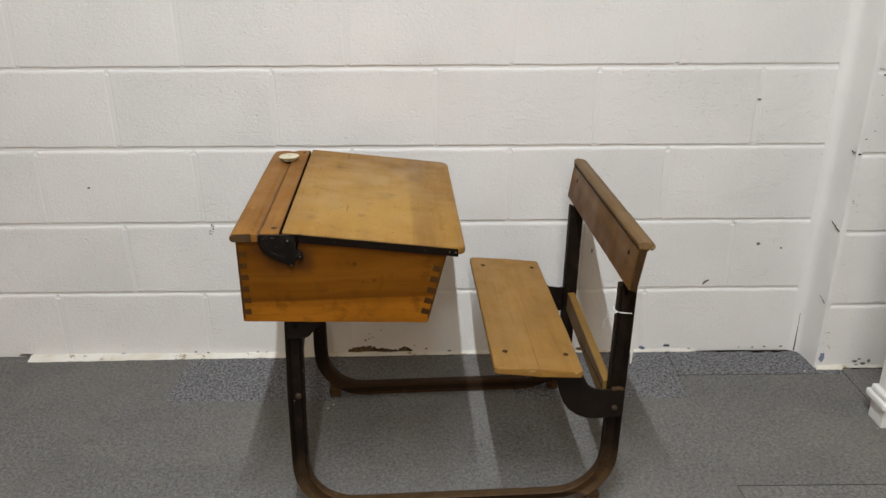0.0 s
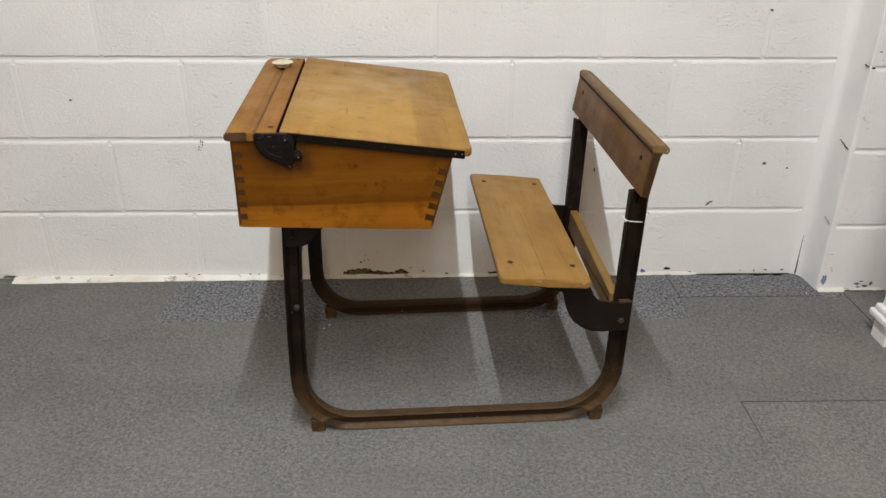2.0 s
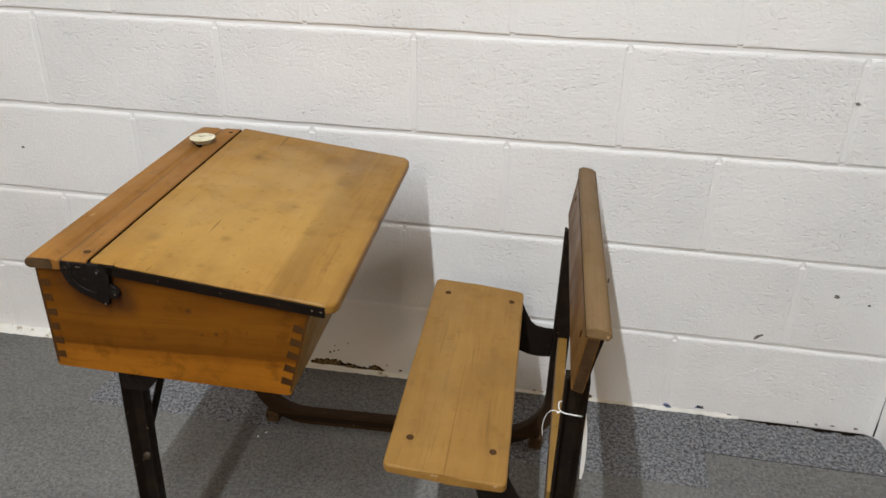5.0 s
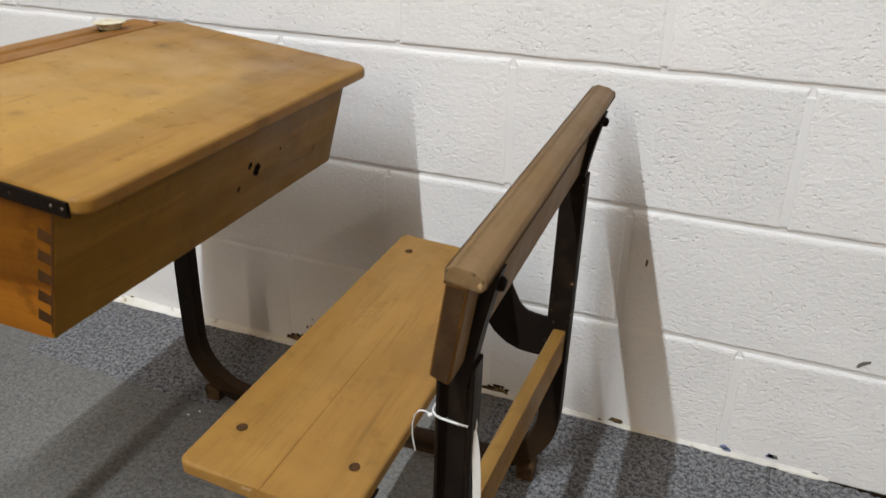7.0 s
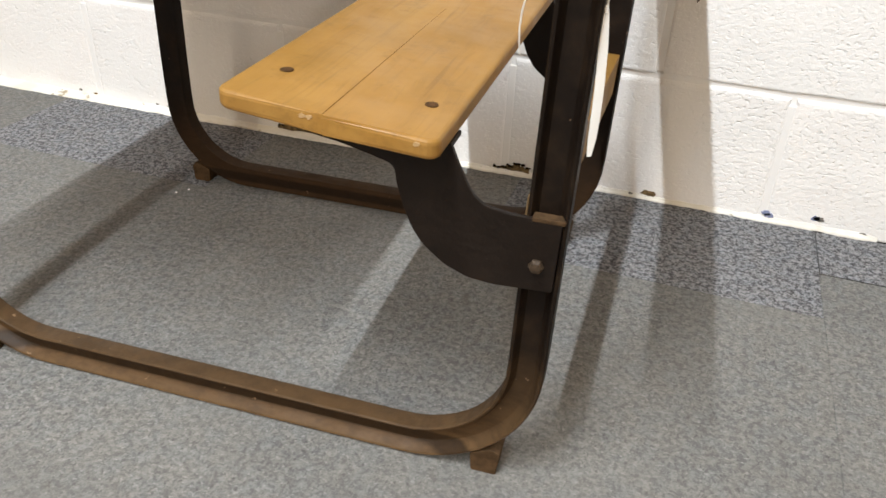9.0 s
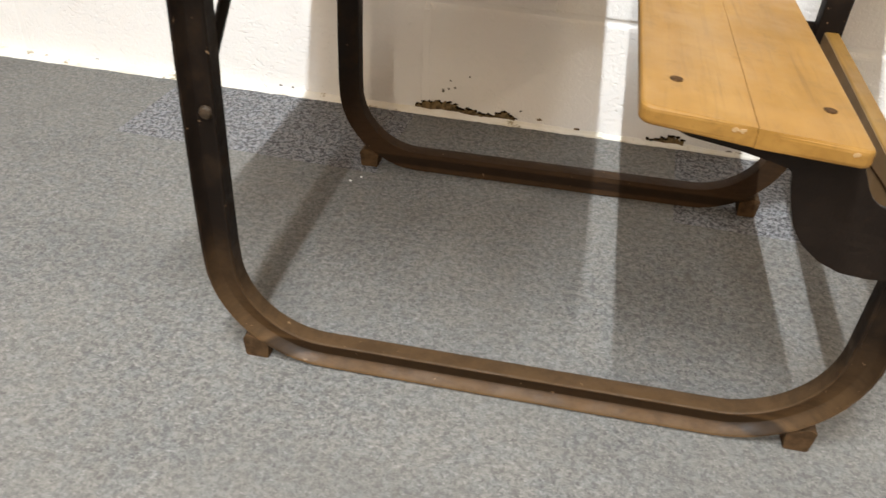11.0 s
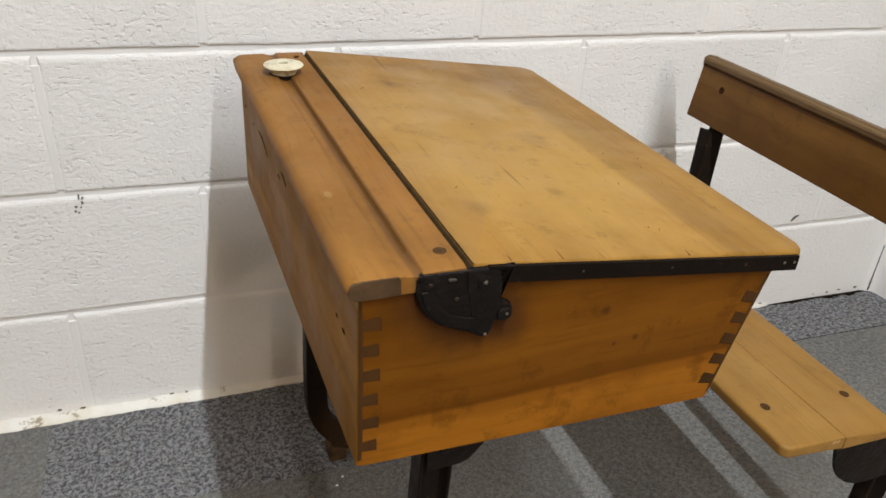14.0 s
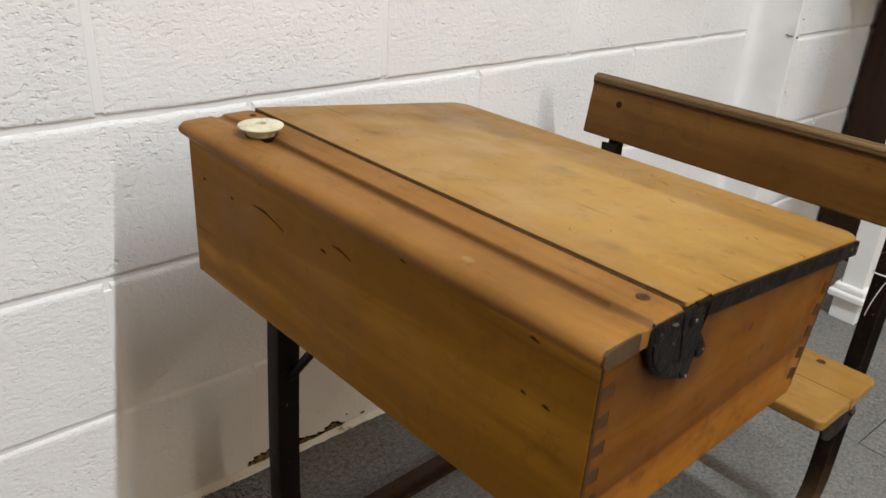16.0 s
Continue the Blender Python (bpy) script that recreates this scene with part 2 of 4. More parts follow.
    colour = n.mix(n.steps(nick, 0.64, 0.72, 0, specks * 0.5), colour, tuple(c * 0.42 for c in deep))
    colour = n.mix(n.steps(nick, 0.36, 0.29, 0, specks * 0.28), colour, tuple(c * 1.25 for c in pale))
    for place, radius in marks:
        d = n.math("ADD", n.away(place), n.math("MULTIPLY", n.noise(n.coord, 160, 2), radius * 0.6))
        colour = n.mix(n.steps(d, radius * 0.6, radius * 1.5, 0.75, 0.0), colour, (0.055, 0.020, 0.005))
    for place, radius, strength in stains:
        d = n.math("ADD", n.away(place), n.math("MULTIPLY", n.noise(n.coord, 30, 4, 0.6), radius * 0.7))
        colour = n.mix(n.steps(d, radius * 0.45, radius * 1.45, strength, 0.0), colour, (0.05, 0.018, 0.005))
    relief = n.math("ADD", n.math("MULTIPLY", fine, 0.5), n.math("MULTIPLY", dent, -0.8))
    gloss = n.steps(n.noise(n.coord, 14, 4), 0.3, 0.7, rough - 0.08, rough + 0.12)
    return n.done(colour, gloss, n.bump(relief, 0.25, 0.0012), spec=spec)


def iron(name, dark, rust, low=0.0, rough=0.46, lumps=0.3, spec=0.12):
    """Black-painted iron, worn to brown rust in spots and, by low, where feet rubbed the floor rail; the channel's
    shade is put into the colour.
    """
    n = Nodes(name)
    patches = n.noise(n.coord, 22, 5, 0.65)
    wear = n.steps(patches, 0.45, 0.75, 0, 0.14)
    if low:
        # keeps the channel's middle dark, painting the shade of its recess
        channel_shade = n.steps(n.math("ABSOLUTE", n.math("SUBTRACT", n.axis(2), 0.0195)), 0.0055, 0.0100, 0.30, 1.0)
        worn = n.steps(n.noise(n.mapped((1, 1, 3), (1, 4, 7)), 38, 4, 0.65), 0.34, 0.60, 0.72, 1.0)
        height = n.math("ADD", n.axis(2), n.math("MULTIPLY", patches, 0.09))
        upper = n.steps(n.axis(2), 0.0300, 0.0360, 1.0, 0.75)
        wear = n.math("MAXIMUM", wear, n.math("MULTIPLY", n.math("MULTIPLY", n.steps(height, 0.09, 0.24, low, 0.0), upper), n.math("MULTIPLY", channel_shade, worn)))
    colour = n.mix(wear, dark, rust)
    chip = n.steps(n.noise(n.mapped((1, 1, 1), (5, 1, 2)), 95, 3, 0.6), 0.70, 0.75, 0, 0.6)
    colour = n.mix(chip, colour, tuple(min(1, c * 2.2 + 0.04) for c in rust))
    relief = n.noise(n.coord, 120, 4, 0.6)
    return n.done(colour, n.steps(patches, 0.3, 0.7, rough - 0.1, rough + 0.15), n.bump(n.math("ADD", relief, n.math("MULTIPLY", n.noise(n.coord, 55, 3), lumps * 3)), lumps, 0.0015), metal=0.0, spec=spec)


def plain(name, colour, rough, metal=0.0, vary=0.15, scale=40, depth=0.0008, spec=0.25):
    n = Nodes(name)
    f = n.noise(n.coord, scale, 5, 0.6)
    c = n.mix(n.steps(f, 0.35, 0.7), colour, tuple(x * (1 - vary) for x in colour))
    return n.done(c, rough, n.bump(f, 0.25, depth), metal=metal, spec=spec)


def glazed():
    """Cream glaze with brown stains and chips."""
    n = Nodes("cream_ceramic")
    c = n.mix(n.steps(n.noise(n.coord, 60, 4), 0.35, 0.7), (0.68, 0.62, 0.45), (0.54, 0.48, 0.31))
    c = n.mix(n.steps(n.noise(n.mapped((1, 1, 1), (3, 1, 0)), 75, 4, 0.65), 0.58, 0.68, 0, 0.85), c, (0.22, 0.14, 0.06))
    return n.done(c, 0.3, n.bump(n.noise(n.coord, 120, 3), 0.2, 0.001), spec=0.4)


M_BLOCK = painted_block()
M_MORTAR = mortar_paint()
M_SMOOTH = smooth_paint()
M_BEAD = bead_paint()
M_CARPET = carpet("grey_carpet", (0.220, 0.209, 0.193), (0.102, 0.098, 0.092), 115, 1.35)
M_CARPET_ROUGH = carpet("coarse_carpet", (0.262, 0.256, 0.258), (0.052, 0.050, 0.052), 125, 1.9, 0.2)
M_LID = wood("lid_wood", (0.345, 0.182, 0.038), (0.290, 0.142, 0.026), "v", 0.44, 0.48, 0.70, seed=1.3, figure=0.48, spec=0.19,
             marks=[((-0.23, 0.165, 0.70), 0.007), ((-0.02, -0.16, 0.675), 0.004), ((-0.27, -0.12, 0.705), 0.004)],
             stains=[((-0.23, 0.165, 0.70), 0.022, 0.35), ((0.04, 0.0, 0.66), 0.03, 0.25), ((-0.115, -0.02, 0.69), 0.030, 0.22), ((-0.05, 0.12, 0.68), 0.026, 0.26), ((-0.262, -0.20, 0.705), 0.020, 0.28), ((-0.165, -0.165, 0.695), 0.013, 0.32), ((-0.09, 0.22, 0.685), 0.030, 0.22)],
             worn=((-0.16, -0.03, 0.69), (6.5, 3.3, 1), (0.385, 0.220, 0.054), 0.7), band=(0, -0.060, -0.050, 0.90))
# streak: dirt in the pen groove, with its steep side's shade painted in
M_RAIL = wood("pen_rail_wood", (0.280, 0.126, 0.026), (0.212, 0.088, 0.016), "v", 0.55, 0.45, 0.6, seed=4.1, figure=0.3, spec=0.17,
              stains=[((-0.355, 0.20, 0.71), 0.035, 0.45)], worn=((-0.387, -0.152, 0.7145), (230, 120, 160), (0.42, 0.27, 0.12), 0.5), streak=(0, -0.3535, 0.0050, (0.070, 0.034, 0.016), 0.75))
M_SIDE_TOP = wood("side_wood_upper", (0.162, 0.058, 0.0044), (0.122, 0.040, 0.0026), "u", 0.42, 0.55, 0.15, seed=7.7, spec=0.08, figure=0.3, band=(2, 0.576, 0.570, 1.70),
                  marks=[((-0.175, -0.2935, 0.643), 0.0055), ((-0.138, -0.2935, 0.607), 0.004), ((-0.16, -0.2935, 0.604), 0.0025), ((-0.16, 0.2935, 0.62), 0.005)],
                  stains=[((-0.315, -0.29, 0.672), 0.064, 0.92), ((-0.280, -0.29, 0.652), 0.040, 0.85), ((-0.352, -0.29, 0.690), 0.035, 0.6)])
M_BACK = wood("back_wood", (0.385, 0.188, 0.021), (0.300, 0.136, 0.012), "v", 0.50, 0.55, 0.5, seed=9.2, figure=0.8, spec=0.06)
M_FRONT = wood("front_wood", (0.225, 0.120, 0.018), (0.175, 0.088, 0.011), "v", 0.42, 0.40, 0.4, seed=5.6,
               marks=[((-0.0173, 0.061, 0.574), 0.010), ((-0.0141, 0.043, 0.586), 0.006), ((-0.0213, 0.022, 0.559), 0.004), ((-0.0138, 0.119, 0.587), 0.003), ((-0.0221, 0.225, 0.556), 0.006)])
M_SEAT = wood("seat_wood", (0.330, 0.174, 0.040), (0.292, 0.147, 0.030), "v", 0.46, 0.45, 0.25, seed=3.4, figure=0.25, spec=0.28)
M_BACKREST = wood("backrest_wood", (0.168, 0.079, 0.0160), (0.118, 0.050, 0.0092), "v", 0.45, 0.5, 0.3, seed=6.6,
                  marks=[((0.381, -0.235, 0.625), 0.006)])
M_BACK_END = wood("backrest_end_grain", (0.070, 0.036, 0.014), (0.044, 0.022, 0.008), "v", 0.6, 0.5, 0.4, seed=13.1)
M_RAIL_END = wood("rail_end_grain", (0.092, 0.053, 0.025), (0.058, 0.032, 0.014), "v", 0.6, 0.5, 0.4, seed=14.2)
M_REAR = wood("rear_board_wood", (0.255, 0.142, 0.034), (0.205, 0.106, 0.023), "v", 0.45, 0.45, 0.3, seed=12.4)
M_CAP = wood("cap_wood", (0.192, 0.118, 0.054), (0.168, 0.100, 0.044), "v", 0.55, 0.35, 0.4, seed=8.8)
M_ENDGRAIN = wood("end_grain_wood", (0.066, 0.027, 0.0058), (0.042, 0.017, 0.0034), "z", 0.5, 0.4, 0.2, seed=0.6)
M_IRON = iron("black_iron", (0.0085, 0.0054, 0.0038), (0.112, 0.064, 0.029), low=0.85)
# same iron for the far frame, with its shade put into the colour
M_IRON_FAR = iron("black_iron_shaded", (0.0085, 0.0054, 0.0038), (0.085, 0.046, 0.021), low=0.5)
M_IRON_PLATE = iron("dark_iron_plate", (0.0095, 0.0060, 0.0042), (0.034, 0.020, 0.012), lumps=0.6, spec=0.16)
M_IRON_BLACK = iron("hinge_iron", (0.0080, 0.0050, 0.0035), (0.034, 0.019, 0.010), rough=0.44, lumps=0.45, spec=0.07)
M_HINGE = iron("glossy_black_iron", (0.0060, 0.0042, 0.0034), (0.022, 0.013, 0.008), rough=0.42, lumps=0.9, spec=0.16)
M_BRIGHT = plain("worn_metal_glint", (0.22, 0.18, 0.14), 0.4, 0.7)
M_SCREW = plain("dull_screw", (0.035, 0.022, 0.014), 0.55, 0.1, spec=0.15)
M_DARK_SCREW = plain("dark_screw", (0.080, 0.040, 0.016), 0.75, 0.0, 0.6, 300, spec=0.08)
M_RIVET = plain("rubbed_rivet", (0.062, 0.041, 0.025), 0.5, 0.2, 0.5, 200)
M_CERAMIC = glazed()
M_DARKHOLE = plain("dark_inside", (0.012, 0.008, 0.005), 0.9, spec=0.03)
M_CRACK_SHADE = plain("dark_crack_and_shade", (0.035, 0.016, 0.006), 0.9, spec=0.05)
M_GOUGE = plain("brown_gouge", (0.075, 0.032, 0.009), 0.9, 0, 0.4, 90, spec=0.05)
M_SCRATCH_SHADE = plain("brown_scratch_and_shade", (0.130, 0.062, 0.017), 0.9, spec=0.05)
M_STRING = plain("white_string", (0.75, 0.73, 0.70), 0.8)
M_CARD = plain("white_card", (0.80, 0.79, 0.77), 0.6, 0, 0.05)
M_GLOSS_WHITE = plain("white_gloss_paint", (0.80, 0.79, 0.76), 0.35, 0, 0.06, 12, 0.0006)
M_DARK_WOOD = wood("dark_stained_wood", (0.05, 0.026, 0.015), (0.028, 0.014, 0.009), "z", 0.45, 0.4, 0.2, seed=11.0)
M_CHIP = plain("exposed_damp_plaster", (0.20, 0.135, 0.065), 0.9, 0, 0.75, 110, 0.004)
M_GREY_CHIP = plain("grey_block_chip", (0.22, 0.205, 0.185), 0.9, 0, 0.5, 150, 0.002)
M_BLUE = plain("blue_paint_fleck", (0.25, 0.28, 0.42), 0.6, 0, 0.35, 160)
M_CREAM = plain("cream_paint_bead", (0.72, 0.68, 0.58), 0.6, 0, 0.25, 60, 0.002)
# colour of the unseen walls and ceiling, chosen to bounce warm light into shadows
M_ROOM = plain("warm_bounce_paint", (0.74, 0.575, 0.40), 0.7, 0, 0.05, 3)
M_BARE = plain("bare_wood", (0.40, 0.26, 0.125), 0.7)
M_FOOT = plain("rusty_foot", (0.080, 0.046, 0.022), 0.7, 0.0, 0.55, 70, 0.002, 0.12)
M_FAINT = plain("shaded_paint_crack", (0.34, 0.325, 0.30), 0.9, 0, 0.4, 150)
M_GRIME = plain("grimy_brown_wood", (0.085, 0.052, 0.022), 0.9, 0, 0.4, 120, spec=0.05)
M_SEAM = plain("carpet_seam", (0.055, 0.053, 0.050), 0.95, 0, 0.5, 90)

# ---- mesh helpers ----


def part(name, bm, material, parent=None, label="", smooth=False):
    me = bpy.data.meshes.new(name)
    bmesh.ops.recalc_face_normals(bm, faces=bm.faces)
    bm.to_mesh(me)
    bm.free()
    me.materials.append(material)
    if smooth:
        for p in me.polygons:
            p.use_smooth = True
        me.set_sharp_from_angle(angle=radians(38))
    ob = new(name, me)
    if parent is not None:
        ob.parent = parent
    return tagged(ob, label)


def same_mesh(name, me, parent, m):
    ob = new(name, me)
    ob.parent, ob.matrix_basis = parent, m
    return ob


def box(x0, x1, y0, y1, z0, z1, bevel=0.0, segments=2, bm=None):
    bm2 = bmesh.new()
    bmesh.ops.create_cube(bm2, size=1, matrix=Matrix.Translation(((x0 + x1) / 2, (y0 + y1) / 2, (z0 + z1) / 2)) @ Matrix.Diagonal((x1 - x0, y1 - y0, z1 - z0, 1)))
    if bevel:
        bmesh.ops.bevel(bm2, geom=bm2.edges[:], offset=bevel, segments=segments, affect="EDGES", profile=0.6)
    return merged(bm, bm2)


def merged(bm, bm2):
    if bm is None:
        return bm2
    me = bpy.data.meshes.new("joined")
    bm2.to_mesh(me)
    bm.from_mesh(me)
    bm2.free()
    bpy.data.meshes.remove(me)
    return bm


def prism(points, place, d0, d1, bevel=0.0, segments=2, bm=None, only=None):
    """Extrudes an outline; place(a, b, d) turns outline and depth into a spot."""
    bm2 = bmesh.new()
    low = [bm2.verts.new(place(a, b, d0)) for a, b in points]
    high = [bm2.verts.new(place(a, b, d1)) for a, b in points]
    bm2.faces.new(low)
    bm2.faces.new(high[::-1])
    for i in range(len(points)):
        j = (i + 1) % len(points)
        bm2.faces.new((low[i], high[i], high[j], low[j]))
    bmesh.ops.recalc_face_normals(bm2, faces=bm2.faces)
    if bevel:
        edges = bm2.edges[:] if only is None else [e for e in bm2.edges if only(e)]
        bmesh.ops.bevel(bm2, geom=edges, offset=bevel, segments=segments, affect="EDGES", profile=0.6)
    return merged(bm, bm2)


def on_side(a, b, d):
    return (a, d, b)


def on_top(a, b, d):
    return (a, b, d)


def rounded(corners, radii, steps=5):
    """An outline with its corners rounded."""
    out = []
    count = len(corners)
    for i, c in enumerate(corners):
        r = radii[i] if isinstance(radii, (list, tuple)) else radii
        c = Vector(c)
        a, b = (Vector(corners[i - 1]) - c).normalized(), (Vector(corners[(i + 1) % count]) - c).normalized()
        if r <= 0:
            out.append(tuple(c))
            continue
        half = math.acos(max(-1, min(1, a.dot(b)))) / 2
        reach = r / math.tan(half)
        mid = c + (a + b).normalized() * (r / math.sin(half))
        p, q = c + a * reach - mid, c + b * reach - mid
        turn = math.atan2(p.x * q.y - p.y * q.x, p.dot(q))
        for k in range(steps + 1):
            ang = turn * k / steps
            out.append((mid.x + p.x * math.cos(ang) - p.y * math.sin(ang), mid.y + p.x * math.sin(ang) + p.y * math.cos(ang)))
    return out


def sweep(path, profile, side):
    """Sweeps a section along a path in the desk's u-z plane; the section is (across, outward), side +1 or -1 along v."""
    bm = bmesh.new()
    rings = []
    for i, (u, z, v) in enumerate(path):
        a, b = path[max(i - 1, 0)], path[min(i + 1, len(path) - 1)]
        d = Vector((b[0] - a[0], b[1] - a[1])).normalized()
        nrm = Vector((-d.y, d.x))
        rings.append([bm.verts.new((u + nrm.x * p, v + side * q, z + nrm.y * p)) for p, q in profile])
    count = len(profile)
    for r, s in zip(rings, rings[1:]):
        for i in range(count):
            j = (i + 1) % count
            bm.faces.new((r[i], r[j], s[j], s[i]))
    bm.faces.new(rings[0])
    bm.faces.new(rings[-1][::-1])
    return bm


def rod(points, radius, sides=10):
    """A round bar or cord along points."""
    bm = bmesh.new()
    rings = []
    pts = [Vector(p) for p in points]
    for i, p in enumerate(pts):
        d = (pts[min(i + 1, len(pts) - 1)] - pts[max(i - 1, 0)]).normalized()
        up = Vector((0, 0, 1)) if abs(d.z) < 0.9 else Vector((1, 0, 0))
        a = d.cross(up).normalized()
        b = d.cross(a)
        rings.append([bm.verts.new(p + radius * (math.cos(k * math.tau / sides) * a + math.sin(k * math.tau / sides) * b)) for k in range(sides)])
    for r, s in zip(rings, rings[1:]):
        for k in range(sides):
            m = (k + 1) % sides
            bm.faces.new((r[k], r[m], s[m], s[k]))
    bm.faces.new(rings[0])
    bm.faces.new(rings[-1][::-1])
    return bm


def lathe(outline, centre, sides=32):
    """A turned body about a vertical axis: outline of (radius, height)."""
    bm = bmesh.new()
    rings = []
    for r, z in outline:
        rings.append([bm.verts.new((centre[0] + r * math.cos(k * math.tau / sides), centre[1] + r * math.sin(k * math.tau / sides), centre[2] + z)) for k in range(sides)])
    for a, b in zip(rings, rings[1:]):
        for k in range(sides):
            m = (k + 1) % sides
            bm.faces.new((a[k], a[m], b[m], b[k]))
    bm.faces.new(rings[0])
    bm.faces.new(rings[-1])
    return bm


def disc(place, normal, radius, height, sides=12, slot=False, dome=0.6):
    """A round screw or bolt head on a surface."""
    bm = bmesh.new()
    turn = Vector((0, 0, 1)).rotation_difference(Vector(normal)).to_matrix().to_4x4()
    m = Matrix.Translation(place) @ turn
    rings = []
    for r, z in ((radius, -0.002), (radius, height * (1 - dome)), (radius * 0.75, height * 0.9), (radius * 0.3, height)):
        rings.append([bm.verts.new(m @ Vector((r * math.cos(k * math.tau / sides), r * math.sin(k * math.tau / sides), z))) for k in range(sides)])
    for a, b in zip(rings, rings[1:]):
        for k in range(sides):
            j = (k + 1) % sides
            bm.faces.new((a[k], a[j], b[j], b[k]))
    bm.faces.new(rings[-1])
    return bm


def blob(place, width, height, depth, seed, turn=on_side, count=26):
    """An uneven, thin chip with a ragged outline."""
    rng = random.Random(seed)
    ring = []
    wob = [rng.uniform(0.45, 1.0) for _ in range(count)]
    for k in range(count):
        a = k * math.tau / count
        r = 0.5 * (wob[k] + 0.5 * wob[k - 1]) / 1.5
        ring.append((r * width * 1.25 * math.cos(a), r * height * 1.25 * math.sin(a)))
    bm = bmesh.new()
    x, y, z = place
    top = [bm.verts.new(tuple(Vector(place) + Vector(turn(a, b, -depth)))) for a, b in ring]
    bot = [bm.verts.new(tuple(Vector(place) + Vector(turn(a * 1.04, b * 1.04, 0.003)))) for a, b in ring]
    bm.faces.new(top)
    for k in range(count):
        j = (k + 1) % count
        bm.faces.new((top[k], top[j], bot[j], bot[k]))
    return bm


# ---- the shell of the room ----
def setting(name, bm, material, label=""):
    return tagged(part(name, bm, material, None, label), kind="structure")


floor = setting("floor", box(ROOM_X0, ROOM_X1, ROOM_Y0, 0.2, -0.12, -0.006), M_CARPET, "floor laid with grey carpet tiles")
ceiling = setting("ceiling", box(ROOM_X0, ROOM_X1, ROOM_Y0, 0.2, ROOM_H, ROOM_H + 0.1), M_ROOM, "unseen ceiling tinted for warm bounce light")
PIL_X, PIL_Y = 2.17, -0.107
wall_back = setting("wall_back", box(ROOM_X0, PIL_X + 0.02, 0.0042, 0.2, -0.006, ROOM_H), M_MORTAR, "white-painted concrete block wall with recessed joints")
wall_pier = setting("wall_pier", box(PIL_X + 0.006, ROOM_X1, PIL_Y + 0.0042, 0.2, -0.006, ROOM_H), M_MORTAR, "white-painted block pier standing proud of the wall")
wall_left = setting("wall_left", box(ROOM_X0 - 0.1, ROOM_X0, ROOM_Y0, 0.2, -0.006, ROOM_H), M_ROOM, "unseen side wall tinted for warm bounce light")
wall_right = setting("wall_right", box(ROOM_X1, ROOM_X1 + 0.1, ROOM_Y0, 0.2, -0.006, ROOM_H), M_ROOM, "unseen side wall tinted for warm bounce light")
wall_front = setting("wall_front", box(ROOM_X0, ROOM_X1, ROOM_Y0 - 0.1, ROOM_Y0, -0.006, ROOM_H), M_ROOM, "unseen wall behind the viewer tinted for warm bounce light")

# ---- the school desk, in its own axes: u from its back to the seat, v towards the wall ----
DESK = pose(1.0335, -0.459, 0, 0, 0, 3.0)
desk = tagged(new("school_desk"), "varnished pine school desk with bench seat on black iron frame", "desk")
desk.matrix_basis = DESK
HALF = 0.2935


def back_u(z):
    return -0.4000 + (z - 0.526) * 0.0085


def front_u(z):
    return -0.0345 + (z - 0.510) * 0.269


def side_panel(v0, v1):
    """One dovetailed end of the box, of an upper and a lower board."""
    inner = v1 if abs(v1) < abs(v0) else v0
    outer = v0 if inner == v1 else v1
    sign = -1 if outer < 0 else 1
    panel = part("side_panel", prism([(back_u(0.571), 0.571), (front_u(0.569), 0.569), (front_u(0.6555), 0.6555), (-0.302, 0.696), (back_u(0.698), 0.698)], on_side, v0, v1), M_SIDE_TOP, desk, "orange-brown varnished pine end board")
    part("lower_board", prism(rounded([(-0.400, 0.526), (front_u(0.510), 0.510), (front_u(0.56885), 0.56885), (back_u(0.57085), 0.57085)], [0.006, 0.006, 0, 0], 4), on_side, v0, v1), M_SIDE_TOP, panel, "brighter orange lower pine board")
    skin = outer + sign * 0.0004
    for name, u, w0, w1 in (("worn_edge", back_u, 0.0004, 0.0038), ("worn_edge", front_u, -0.0034, -0.0004)):
        low, high = (0.5325, 0.694) if u is back_u else (0.5170, 0.6520)
        steps = [low + (high - low) * k / 9 for k in range(10)]
        r = random.Random(int(abs(w1) * 1e5) + sign)
        if u is back_u:
            edge = [(u(z) + w0, z) for z in steps] + [(u(z) + w1 + r.uniform(-0.0016, 0.001), z) for z in reversed(steps)]
        else:
            edge = [(u(z) + w1, z) for z in steps] + [(u(z) + w0 + r.uniform(-0.001, 0.0016), z) for z in reversed(steps)]
        part(name, prism(edge, on_side, outer, outer + sign * 0.0002), M_ENDGRAIN, panel, "dark worn corner of the box")
    for k in range(6):
        z = 0.5473 + k * 0.02475
        u = back_u(z) + 0.0008
        w = 0.0158 + 0.0012 * (k % 2)
        part("dovetail", prism([(u, z - 0.0048), (u + w, z - 0.0062), (u + w, z + 0.0064), (u, z + 0.0048)], on_side, outer, skin), M_ENDGRAIN, panel, "dark end-grain dovetail")
        part("dovetail_gap", prism([(u + w, z - 0.0066), (u + w + 0.0004, z - 0.0066), (u + w + 0.0004, z + 0.0050), (u + w, z + 0.0030)], on_side, outer, skin), M_CRACK_SHADE, panel)
    for k in range(5):
        z = 0.5351 + k * 0.0232
        e = front_u(z)
        part("dovetail", prism([(e - 0.0205, z - 0.0030), (e - 0.0040, z - 0.0072), (e - 0.0015, z + 0.0030), (e - 0.0165, z + 0.0088)], on_side, outer, skin), M_ENDGRAIN, panel, "dark end-grain dovetail")
